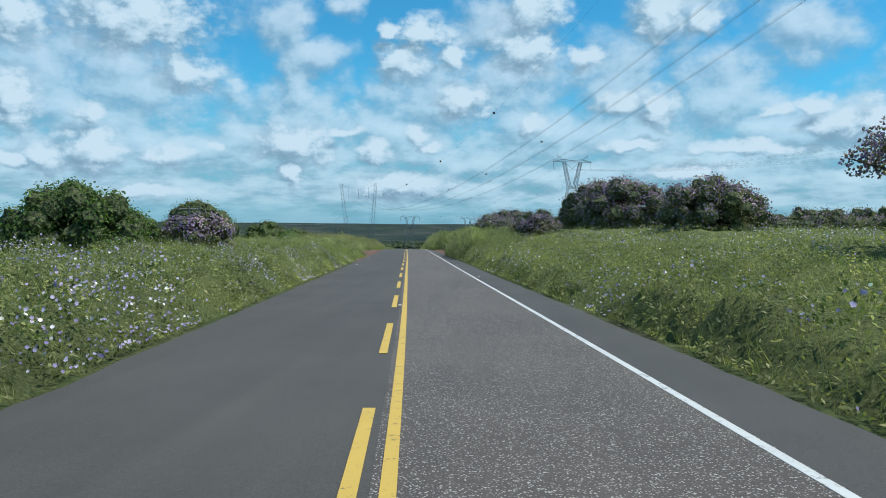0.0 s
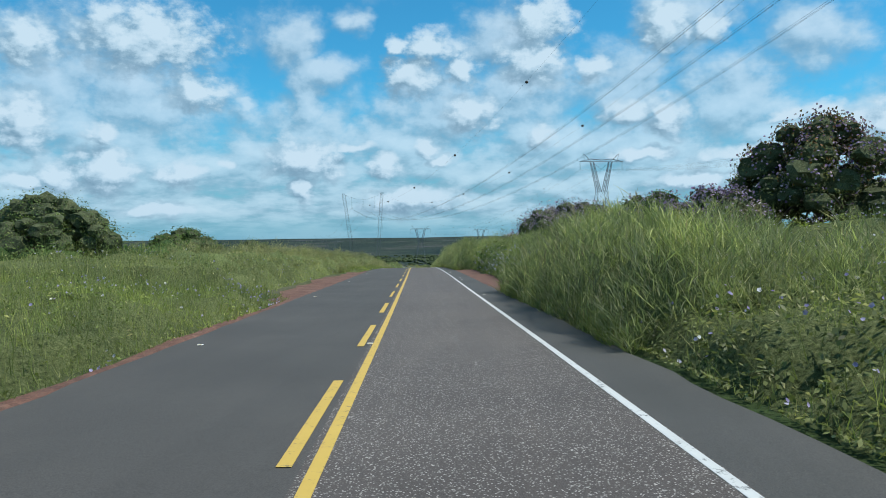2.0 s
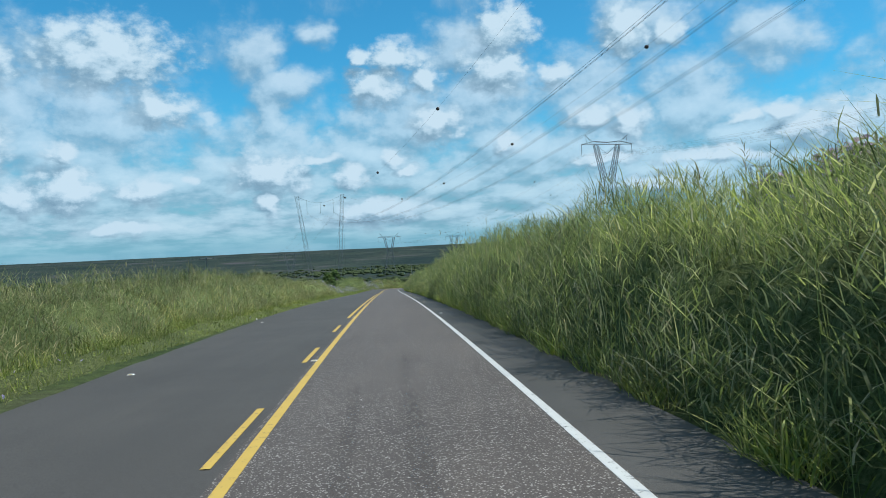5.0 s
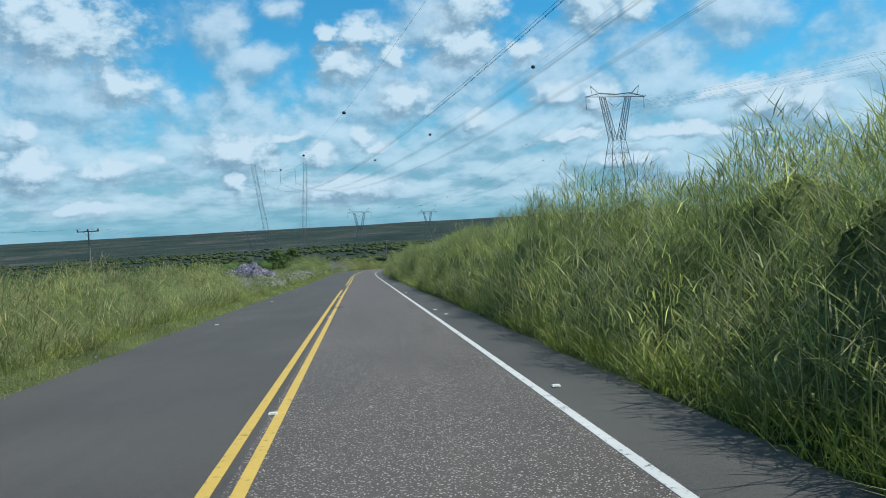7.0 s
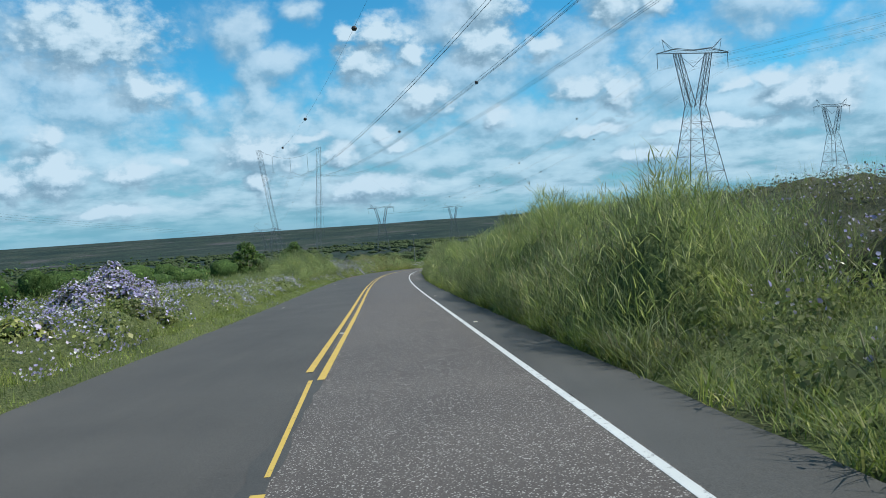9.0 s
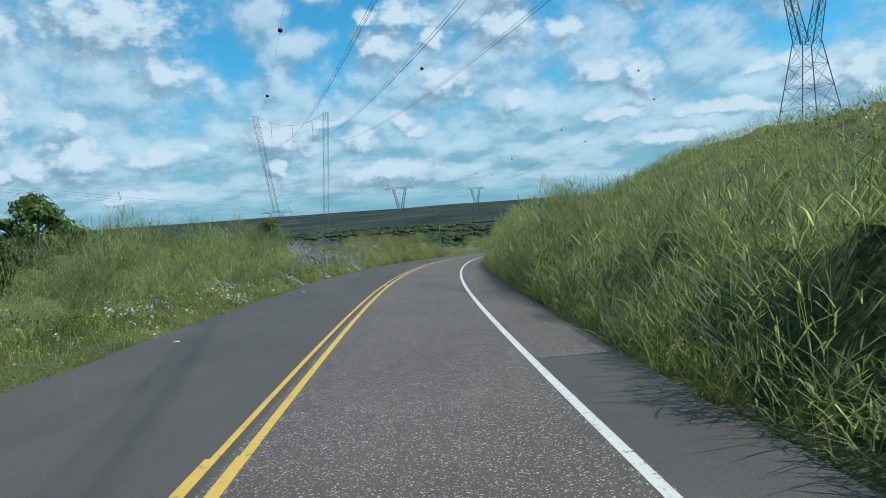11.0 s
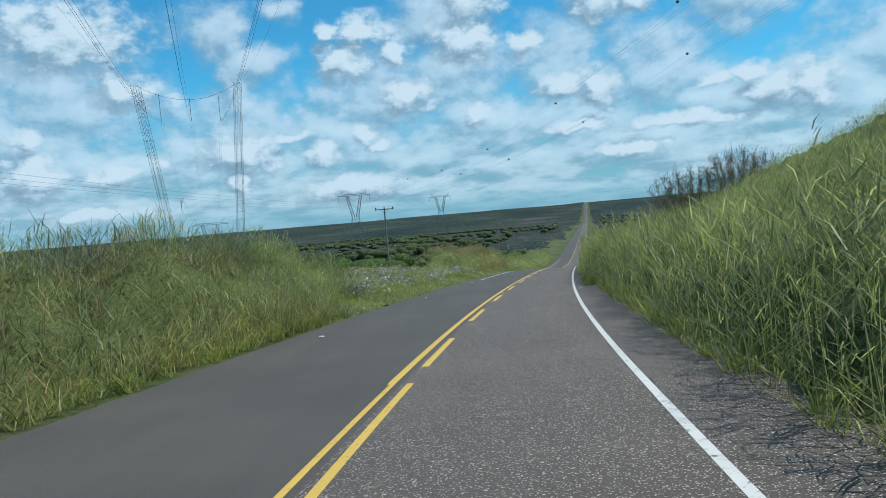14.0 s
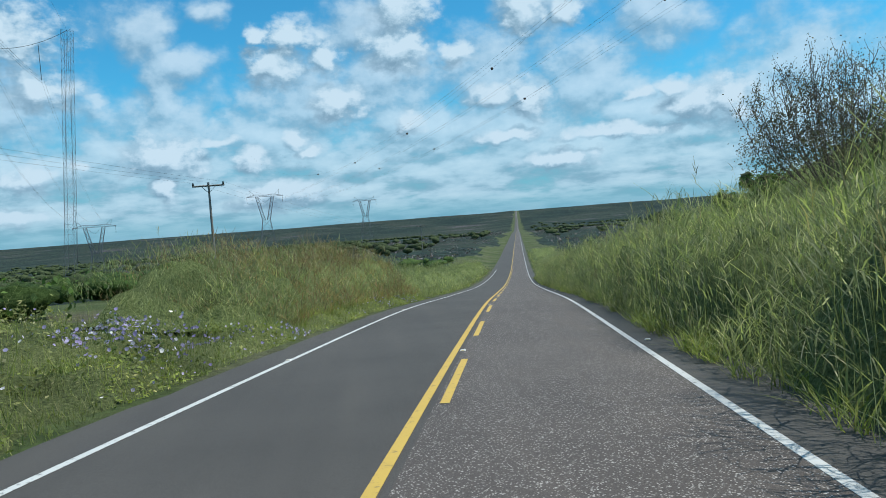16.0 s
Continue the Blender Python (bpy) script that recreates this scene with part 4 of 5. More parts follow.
def canopy(label, n, places, size, height, leaf, material, name="far_trees", per=60):
    """Woods or scrub far off: many rounded crowns of coarse leaves."""
    s, u = places
    n = len(s)
    per, leaf = int(per * (0.22 if material.name == "far_canopy_leaves" else 0.38)), leaf * 1.15
    base = ground_at(s, u)
    big = size * np.clip(rng.lognormal(-0.1, 0.4, n), 0.4, 2.2)
    tall = height * rng.uniform(0.6, 1.35, n)
    form = np.stack([big, big * rng.uniform(0.8, 1.3, n), tall * 0.55], -1)[:, None, :]
    d = rng.normal(0, 1, (n, per, 3))
    d /= np.linalg.norm(d, axis=2, keepdims=True)
    at = base[:, None, :] + d * form * (rng.uniform(0.72, 1.2, (n, per, 1)) if material.name in ("far_canopy_leaves", "bush_leaves") else rng.uniform(0.2, 1.25, (n, per, 1)))
    at[..., 2] += tall[:, None] * 0.45
    nrm = d + rng.normal(0, 0.35, d.shape)
    ln = (leaf * (big / size)[:, None] * rng.uniform(0.6, 1.4, (n, per))).ravel()
    ob = tagged(new(name, leaf_mesh(name, at.reshape(-1, 3), nrm.reshape(-1, 3), ln, ln * 0.75, material)), label, "woods", kind="stuff")
    if material.name not in MASS_OF:
        return ob
    # the leafy mass inside each crown
    ball_v, ball_f = BALLS[1 if per > 30 else 0]
    v = ball_v[None] * form * rng.uniform(0.50, 0.88, (n, len(ball_v), 1)) + base[:, None, :]
    v[..., 2] += tall[:, None] * 0.45
    f = ball_f[None] + (np.arange(n) * len(ball_v))[:, None, None]
    me = quick_mesh("crown_mass", v, f, np.full(n * len(ball_f), 3), MASS_OF[material.name])
    me.polygons.foreach_set("use_smooth", np.full(len(me.polygons), True))
    under(new("crown_mass", me), ob)
    return ob


def ball_template(fine):
    bm = bmesh.new()
    bmesh.ops.create_icosphere(bm, subdivisions=fine, radius=1.0)
    v = np.array([tuple(q.co) for q in bm.verts])
    f = np.array([[q.index for q in p.verts] for p in bm.faces])
    bm.free()
    return v, f


BALLS = (ball_template(1), ball_template(2))
WOOD_MAT = mat_material("wood_canopy_mass", (0.026, 0.040, 0.020), (0.060, 0.078, 0.036), (0.11, 0.125, 0.06), 1.6, 0.5)
BUSH_MAT = mat_material("bush_mass", (0.022, 0.044, 0.012), (0.065, 0.105, 0.030), (0.13, 0.18, 0.06), 4.0, 0.25)
MASS_OF = {WOOD.name: WOOD_MAT, BUSH.name: BUSH_MAT}


SHRUB = leafy("shrub_leaves", (0.070, 0.112, 0.036), (0.165, 0.215, 0.075), (0.30, 0.31, 0.15), 0.4)


def flowering_shrubs(label, n, s0, s1, u0, u1, size, height, power=1.2, per=190, bloom=30, petal=0.045):
    """Low leafy shrubs, each with lilac flowers over its sunny top."""
    s, u = scatter(n, s0, s1, u0, u1, power)
    base = ground_at(s, u)
    big, tall = size * rng.uniform(0.55, 1.4, n), height * rng.uniform(0.6, 1.3, n)

    def dome(k, lo, hi):
        a, q = rng.uniform(0, 2 * np.pi, (n, k)), rng.uniform(0, 1, (n, k)) ** 0.5
        z = np.sqrt(1 - 0.9 * q * q) * rng.uniform(lo, hi, (n, k)) * (1 + 0.25 * np.sin(a * 3 + s[:, None]))
        off = np.stack([np.cos(a) * q * big[:, None], np.sin(a) * q * big[:, None], z * tall[:, None]], -1)
        way = np.stack([np.cos(a) * q, np.sin(a) * q, 0.4 + 0 * q], -1) + rng.normal(0, 0.45, (n, k, 3))
        return (base[:, None, :] + off).reshape(-1, 3), way.reshape(-1, 3)

    at, way = dome(per, 0.15, 1.0)
    ln = 0.085 * rng.uniform(0.6, 1.4, len(at))
    ob = tagged(new("flowering_shrubs", leaf_mesh("flowering_shrubs", at, way, ln, ln * 0.55, SHRUB)), label, "shrubs", kind="stuff")
    at, way = dome(bloom, 0.85, 1.12)
    under(new("flowers", disc_mesh("flowers", at, way, petal * rng.uniform(0.6, 1.2, len(at)), PETAL, 5)), ob)
    return ob


# right verge and bank
def herb_clumps(label, n, s0, s1, u0, u1, size, height, leaf, per, material=None, power=1.2):
    """Small leafy plants standing out of a herb bed."""
    return tagged(canopy(label, 0, scatter(n, s0, s1, u0, u1, power), size, height, leaf, material or HERB, "leafy_plants", per), category="herbs")


herb_bed("low green herbs and creepers with pale lilac flowers", 125000, -4, 70, 2.95, 11, 1.10, 0.060, None, 1.35, 900, 0.034, None, 24000, 1.5)
herb_clumps("leafy knee-high weeds beside the shoulder", 170, -4, 66, 3.5, 10, 0.42, 0.9, 0.06, 220)
herb_bed("green weedy meadow with drifts of lilac flowers", 60000, -6, 88, 10, 50, 0.95, 0.11, LAWN, 1.2, 5200, 0.036, None, 30000, 2.2)
tall_grass("dense tall green guinea grass beside the shoulder", 30000, 66, 87, 2.75, 8.5, 2.4, 3.5, 0.022, 1.4, None, 0.05, 1.9, 0.8)
tall_grass("tussock of tall green grass in the meadow", 3000, 90, 99, 5.6, 9, 1.2, 2.1)
herb_bed("dense vines and shrubs with lilac flowers on the bank", 90000, 85, 134, 4.3, 11, 1.7, 0.07, SHRUB, 1.3, 1700, 0.028, None, 40000, 1.6)
herb_clumps("dense leafy shrubs on the bank", 190, 86, 134, 5.0, 11, 0.75, 1.8, 0.08, 480, SHRUB)
tall_grass("tall grass standing among shrubs", 9000, 100, 134, 6.0, 10, 1.8, 2.9)
tall_grass("dense tall green guinea grass on a bank", 64000, 126, 191, 2.8, 9.0, 2.5, 3.8, 0.021, 1.7, None, 0.05, 1.9, 0.9)
tall_grass("dense tall green guinea grass on a bank", 62000, 181, 234, 3.0, 9.0, 2.6, 3.9, 0.021, 1.7)
tall_grass("bright green grass in front of the bank", 7000, 188, 206, 2.85, 4.2, 0.35, 0.8, 0.016, 1.2, LAWN, 0.01)
tall_grass("bright green grass in front of the bank", 8000, 227, 243, 2.9, 4.8, 0.7, 1.2, 0.018, 1.2, LAWN, 0.01)
tall_grass("dense tall green guinea grass on a bank", 17000, 226, 244.5, 3.5, 9.5, 2.8, 4.0, 0.021, 1.4, None, 0.05, 1.9, 1.4)
tall_grass("lower green grass in a gap of the bank", 8000, 242.5, 254, 2.9, 9, 0.4, 0.95, 0.016)
herb_clumps("green weeds in a gap of the bank", 70, 243, 253.5, 3.6, 9, 0.5, 0.9, 0.06, 260)
tall_grass("clump of tall wind-bent guinea grass", 33000, 250.5, 277, 2.9, 7.2, 2.8, 3.8, 0.021, 1.2, None, 0.05, 1.9, 2.4)
tall_grass("dense tall green guinea grass on a bank", 22000, 273, 306, 2.95, 9.0, 2.2, 3.4, 0.022, 1.5)
tall_grass("tall green grass covering a hillside", 62000, 304, 372, 3.2, 22, 2.0, 3.0, 0.022, 1.7, None, 0.05, 1.9, 1.2)
tall_grass("tall green grass covering a hillside", 50000, 367, 428, 2.75, 22, 2.4, 3.4, 0.021, 1.7, None, 0.05, 1.9, 0.4)
tall_grass("tall green grass covering a hillside", 97000, 410, 540, 2.2, 22, 2.5, 3.4, 0.020, 1.7, None, 0.05, 1.9, 0.5)
tall_grass("tall green grass on the steep foot of the bank", 26000, 312, 356, 3.2, 7.5, 2.8, 3.8, 0.020, 1.5, None, 0.05, 1.9, 1.8)
herb_bed("dense grey-brown scrub with lilac flowers on the plateau", 100000, 222, 330, 8.0, 34, 1.5, 0.10, GREY, 1.4, 2600, 0.045, None, 50000, 1.6, MAT_GREY)
canopy("grey-green scrub with faded blossom on the plateau", 0, scatter(520, 135, 540, 9, 110, 1.3), 1.3, 1.1, 0.12, GREY, "scrub", 140)

flowering_shrubs("low shrubs with lilac flowers beside the shoulder", 90, -2, 70, 3.5, 10, 0.75, 0.95, 1.2, 210, 12)
flowering_shrubs("low shrubs with lilac flowers in the meadow", 110, 5, 88, 10, 34, 1.1, 0.95, 1.0, 200, 16, 0.055)
flowering_shrubs("leafy shrubs with lilac flowers on the bank", 60, 86, 134, 4.7, 8.5, 0.9, 1.4, 1.2, 190, 22)
flowering_shrubs("shrubs heavy with violet-lilac flowers above bare earth", 26, 96, 116, 4.7, 7.0, 0.8, 1.25, 1.0, 240, 110, 0.024)
flowering_shrubs("low shrubs with lilac flowers in the gap", 30, 243, 258, 4.2, 12, 0.7, 0.9, 1.0, 170, 12)

# left verge
flowering_shrubs("low shrubs with lilac flowers beside the asphalt", 100, -2, 50, -6.4, -15, 0.8, 1.05, 1.2, 210, 14)
flowering_shrubs("low shrubs thick with lilac flowers", 45, 20, 56, -8, -16, 0.9, 0.9, 1.0, 160, 60)
flowering_shrubs("low shrubs with pale lilac flowers", 110, 238, 310, -7.6, -20, 0.9, 1.0, 1.2, 170, 60)
flowering_shrubs("shrubs thick with pale lilac flowers", 64, 338, 366, -7.2, -14, 0.95, 1.7, 1.2, 170, 95, 0.036)
flowering_shrubs("low shrubs with pale lilac flowers", 60, 408, 446, -8, -20, 0.9, 0.8, 1.2, 150, 50)
herb_bed("low herbs and creepers with lilac and white flowers", 120000, -4, 50, -5.7, -16, 1.15, 0.060, None, 1.3, 4200, 0.030, None, 26000, 1.6)
herb_clumps("leafy knee-high weeds with lilac flowers", 160, -4, 52, -6.4, -16, 0.45, 1.0, 0.06, 220)
tall_grass("thin tall grass among herbs", 5000, 0, 40, -9, -16, 0.9, 1.7, 0.014, 1.0)
herb_bed("bright green low grass beside the asphalt", 22000, 48, 83, -5.8, -18, 0.8, 0.06, LAWN, 1.2, 900, 0.036, None, 52000, 1.3)
herb_bed("green weeds behind bare red earth", 24000, 82, 145, -7.7, -22, 1.4, 0.07, None, 1.2, 500, 0.036, None, 30000, 1.5)
tall_grass("patchy tall green grass behind bare earth", 16000, 90, 150, -8.4, -16, 1.8, 2.9, 0.02, 1.1, DRY)
tall_grass("tall dry and green grass beside the asphalt", 14000, 118, 165, -7.4, -13, 1.6, 2.6, 0.02, 1.2, DRY)
tall_grass("tall green grass among dry grass", 12000, 118, 165, -7.6, -14, 1.6, 2.6, 0.02, 1.1)
tall_grass("tall dry and green grass beside the asphalt", 15000, 162, 206, -7.0, -13, 2.0, 3.0, 0.02, 1.3, DRY)
tall_grass("dry and green grass beside the asphalt", 10000, 204, 240, -7.0, -13, 1.8, 2.7, 0.02, 1.3, DRY)
tall_grass("tall green grass among dry grass", 14000, 162, 206, -7.2, -14, 2.0, 2.9, 0.02, 1.2)
tall_grass("green grass among dry grass", 9000, 204, 240, -7.2, -14, 1.8, 2.7, 0.02, 1.2)
herb_bed("low green turf beside the asphalt", 22000, 122, 322, -6.0, -7.8, 0.35, 0.05, LAWN, 1.0, 100, 0.034, None, 46000)
herb_bed("low bushes and creepers thick with lilac flowers", 80000, 238, 310, -7.3, -24, 1.1, 0.07, None, 1.2, 9500, 0.038, None, 24000, 1.6)
herb_clumps("low leafy bushes beside the asphalt", 110, 240, 312, -7.8, -20, 0.7, 1.2, 0.075, 400)
tall_grass("tall green grass beside the asphalt", 9000, 296, 318, -9, -15, 1.2, 2.2, 0.02, 1.2)
tall_grass("tall green grass beside the asphalt", 22000, 316, 344, -8.0, -14, 3.0, 4.0, 0.02, 1.4)
herb_bed("lilac flowering creepers beside the asphalt", 36000, 312, 346, -6.5, -9.5, 0.7, 0.065, None, 1.2, 1100, 0.042, None, 20000, 1.2)
herb_bed("shrubby creepers thick with pale lilac flowers", 56000, 342, 366, -6.5, -16, 1.9, 0.07, None, 1.2, 5200, 0.038, None, 14000, 1.5)
tall_grass("tall green and reddish dry grass beside the asphalt", 26000, 362, 399, -6.5, -11.5, 2.6, 3.5, 0.021, 1.3)
tall_grass("tall dry grass among green grass", 11000, 360, 399, -6.6, -11, 2.3, 3.4, 0.02, 1.2, RUSSET)
tall_grass("clump of tall green grass beyond low turf", 12000, 397, 413, -9.0, -13.5, 2.8, 3.8, 0.021, 1.2)
herb_bed("low green turf beside the asphalt", 9000, 395, 436, -6.2, -9.6, 0.45, 0.05, LAWN, 1.0, 160, 0.036, None, 18000, 1.2)
herb_bed("creepers thick with pale lilac flowers", 60000, 410, 446, -8.0, -26, 0.9, 0.07, None, 1.2, 3200, 0.045, None, 24000, 1.4)
tall_grass("tall green and dry grass beside the asphalt", 15000, 450, 482, -7.5, -14, 2.8, 3.8, 0.022, 1.2, RUSSET)
tall_grass("tall green grass beside the asphalt", 15000, 448, 486, -7.6, -14, 2.7, 3.7, 0.022, 1.2)
herb_bed("low herbs and turf with a few lilac flowers", 22000, 434, 480, -6.5, -9.5, 0.5, 0.06, LAWN, 1.0, 420, 0.036, None, 20000)
tall_grass("tall green grass beside the asphalt", 18000, 478, 600, -6.8, -13, 2.2, 3.2, 0.03)
tall_grass("tall green grass beside the asphalt", 14000, 540, 700, 3.2, 12, 1.2, 2.3, 0.035)

# bushes and woods of the valley
def groves(n, k, s0, s1, u0, u1, spread):
    """Places gathered in groves of uneven size."""
    cs, cu = scatter(k, s0, s1, u0, u1)
    i = (k * rng.uniform(0, 1, n) ** 1.8).astype(int)
    return cs[i] + rng.normal(0, spread, n) * rng.uniform(0.5, 1.6, n), np.clip(cu[i] + rng.normal(0, spread, n), min(u0, u1), max(u0, u1))


canopy("low green bushes behind the verge", 0, groves(420, 70, 70, 620, -17, -60, 7), 1.7, 1.9, 0.17, BUSH, "bushes", 260)
canopy("dark green woods falling to the valley", 0, groves(1300, 80, 50, 800, -42, -300, 17), 3.6, 3.2, 0.34, WOOD, "far_trees", 110)
canopy("dark green woods of the valley floor", 0, groves(2600, 160, 150, 1900, -220, -1200, 40), 6.0, 4.4, 0.8, WOOD, "far_trees", 44)
canopy("dark green woods of the valley floor", 0, groves(1000, 70, 620, 2000, -600, -26, 30), 5.0, 4.0, 0.7, WOOD, "far_trees", 44)
canopy("dark green woods of the valley floor", 0, groves(900, 60, 650, 2000, 26, 700, 30), 5.0, 4.0, 0.7, WOOD, "far_trees", 44)
canopy("grey-lilac flowering scrub on the far slopes", 0, scatter(620, 560, 1300, -160, -14), 2.4, 1.6, 0.45, HEATH, "scrub", 60)
canopy("grey-lilac flowering scrub on the far slopes", 0, scatter(520, 600, 1300, 14, 200), 2.4, 1.6, 0.45, HEATH, "scrub", 60)

canopy("dark green bushes behind the flowering verge", 0, groves(34, 9, 268, 335, -17, -32, 4), 2.1, 2.6, 0.17, BUSH, "bushes", 320)

# trees and large bushes
tree("tall bush overgrown with vines and lilac blossom", 77, 20.5, 6.4, 4.9, VINE, 17000, 0.13, 0.0, 54, 5000, dome=0.22)
tree("rounded bush overgrown with vines, little lilac blossom", 57, 21.5, 5.1, 4.2, VINE, 15000, 0.13, 0.0, 48, 2200, dome=0.25)
tree("spreading tree with rusty young leaves and lilac blossom", 98, 23.0, 7.6, 5.2, VINE, 14000, 0.13, 0.0, 46, 1800, None, "tree", RUST, dome=0.35)
tree("low bush with grey-lilac blossom", 92, 14.5, 3.2, 2.8, GREY, 8000, 0.12, 0.0, 28, 1300, dome=0.4)
tree("wide umbrella-shaped tree covered in lilac blossom", 141, 18.0, 5.4, 7.6, VINE, 19000, 0.13, 0.12, 64, 8500, dome=0.5)
tree("low bush covered in lilac blossom", 152, 12.5, 3.0, 3.4, VINE, 7000, 0.13, 0.0, 25, 2600, dome=0.5)
tree("dark tree with drooping vine branches", 114, 18.5, 4.4, 3.6, BUSH, 10000, 0.13, 0.0, 35, 900)
tree("tree with drooping branch of lilac blossom", 26, 17.3, 6.4, 3.2, VINE, 5000, 0.11, 0.50, 25, 2600, dome=0.3, inner=False)
for s, u, tall, wide in ((92, 38, 3.6, 4.2), (99, 45, 4.4, 4.6), (88, 49, 3.8, 4.4), (104, 54, 4.8, 5.0), (94, 60, 4.4, 5.0), (110, 66, 5.0, 5.4), (70, 47, 3.4, 4.0)):
    tree("grey-green thicket with faded lilac blossom behind the meadow", s, u, tall, wide, GREY if s % 2 else VINE, 5000, 0.15, 0.0, 26, 500, dome=0.45, airy=0.6)
tree("dense dark green bush", 42, -19.5, 4.7, 3.8, BUSH, 15000, 0.15, 0.0, 44, 0, dome=0.35)
tree("dense dark green bush", 56, -22.5, 4.2, 3.2, BUSH, 10000, 0.15, 0.0, 35, 0, dome=0.35)
tree("bush overgrown with lilac blossom", 57, -17.0, 3.7, 2.9, VINE, 9000, 0.13, 0.0, 32, 2200, dome=0.35)
tree("green bush with open crown", 66, -21.0, 3.2, 2.6, BUSH, 7000, 0.13, 0.0, 25, 0)
tree("wide green tree with airy crown", 128, -36.0, 8.2, 6.8, SHRUB, 17000, 0.15, 0.05, 60, 0, airy=0.5)
tree("low green tree with rounded crown", 140, -27.0, 5.2, 4.6, BUSH, 11000, 0.16, 0.0, 44, 0)
tree("airy green bush in dry grass", 172, -26.0, 5.0, 5.0, SHRUB, 9000, 0.14, 0.0, 36, 0, airy=0.7, dome=0.6)
tree("bush thick with white and lilac blossom", 275, -12.5, 2.7, 1.7, VINE, 5000, 0.11, 0.05, 22, 2600, PETAL)
tree("low bush thick with white and lilac blossom", 270, -11.2, 2.1, 2.2, VINE, 5000, 0.11, 0.05, 22, 2400, PETAL)
tree("spreading bush thick with white and lilac blossom", 280, -14.5, 2.6, 2.5, VINE, 6000, 0.11, 0.05, 24, 2600, PETAL)
tree("low green spreading shrub", 266, -9.0, 1.5, 1.5, HERB, 4000, 0.11, 0.05, 16, 120, PETAL)
tree("low green spreading shrub", 258, -9.6, 1.4, 1.7, HERB, 4000, 0.11, 0.05, 16, 120, PETAL)
tree("slender green tree among tall grass", 326, -16.5, 5.0, 2.4, BUSH, 6000, 0.14, 0.2, 22, 0)
tree("dark rounded green tree", 402, -34.0, 7.4, 3.4, BUSH, 8000, 0.16, 0.1, 25, 0)


def twiggy_tree(label, s, u, height, radius, stems, leaves, n, seed):
    """A half-bare tree: many slender upright stems that fork into twigs, with sparse small leaves low down and at the tips."""
    foot = ground_at(s, u)
    top = tagged(new("twiggy_tree"), label, "tree", "trees on the hillside")
    top.location = foot
    r = np.random.default_rng(seed)
    tips = []
    for k in range(stems):
        a, f = 2.4 * k, math.sqrt((k + 0.5) / stems)
        end = Vector((math.cos(a) * radius * f, math.sin(a) * radius * f, height * (1 - 0.35 * f * f) * r.uniform(0.8, 1.05)))
        root = Vector((end.x * 0.12, end.y * 0.12, -0.3))
        mid = root.lerp(end, 0.5) + Vector((end.x * 0.22, end.y * 0.22, 0))
        verts, faces = [], []
        tube(verts, faces, [root, root.lerp(mid, 0.5), mid, end], (0.04, 0.03, 0.02, 0.006), 4)
        for j in range(16):
            t = r.uniform(0.35, 0.98)
            p = mid.lerp(end, (t - 0.35) / 0.65)
            q = p + Vector((r.normal(0, 0.3), r.normal(0, 0.3), r.uniform(0.35, 1.0))) * radius * 0.24
            bend = p.lerp(q, 0.5) + Vector((r.normal(0, 0.05), r.normal(0, 0.05), -0.04))
            tube(verts, faces, [p, bend, q], (0.016, 0.012, 0.005), 3)
            tips += [tuple(q), tuple(bend)]
        part("stem", verts, faces, BARK, top)
    tips = np.array(tips)
    i = r.integers(0, len(tips), n)
    keep = r.uniform(0, 1, n) < np.clip(1.25 - tips[i, 2] / height, 0.18, 1.0)
    i = i[keep]
    at = tips[i] * np.where(r.uniform(0, 1, (len(i), 1)) < 0.5, 1.0, np.array([[1.0, 1.0, 0.6]])) + r.normal(0, 0.16, (len(i), 3))
    nrm = r.normal(0, 1, (len(i), 3)) + np.array([0, 0, 0.4])
    ln = 0.095 * r.uniform(0.6, 1.5, len(i))
    under(new("crown", leaf_mesh("crown", at, nrm, ln, ln * 0.55, leaves)), top)
    return top


twiggy_tree("tall grey half-bare tree with upright twigs on the hillside", 463, 14.6, 7.2, 4.4, 46, GREY, 38000, 21)
twiggy_tree("tall grey half-bare tree with upright twigs on the hillside", 459, 19.5, 5.4, 4.2, 40, GREY, 30000, 22)
tree("low dark bush with grey-green leaves on the hillside", 471, 13.4, 3.8, 2.6, BUSH, 6000, 0.12, 0.0, 26, 0, dome=0.4)


# ---- power lines ----
STEEL = plain("weathered_galvanised_steel", (0.13, 0.14, 0.15), 0.6, 0.2, 0.6)
CABLE = plain("dark_aluminium_cable", (0.055, 0.06, 0.065), 0.5, 0.4, 2.0)
GLASS = plain("dark_insulator_glass", (0.05, 0.06, 0.06), 0.2, 0.0, 5.0)
BALL = plain("faded_dark_marker", (0.05, 0.035, 0.03), 0.6, 0.0, 5.0)
WAY = Vector((-0.284, 0.959, 0.0))
ASIDE = Vector((0.959, 0.284, 0.0))


def bars(rods, width):
    """Square steel bars between pairs of points, as lists of corners and faces."""
    verts, faces = [], []
    for p, q in rods:
        p, q = Vector(p), Vector(q)
        d = (q - p).normalized()
        a = d.cross(Vector((0.21, 0.35, 0.91))).normalized() * width * 0.5
        c = d.cross(a)
        k = len(verts)
        verts += [p + a, p + c, p - a, p - c, q + a, q + c, q - a, q - c]
        faces += [(k, k + 1, k + 5, k + 4), (k + 1, k + 2, k + 6, k + 5), (k + 2, k + 3, k + 7, k + 6), (k + 3, k, k + 4, k + 7)]
    return verts, faces


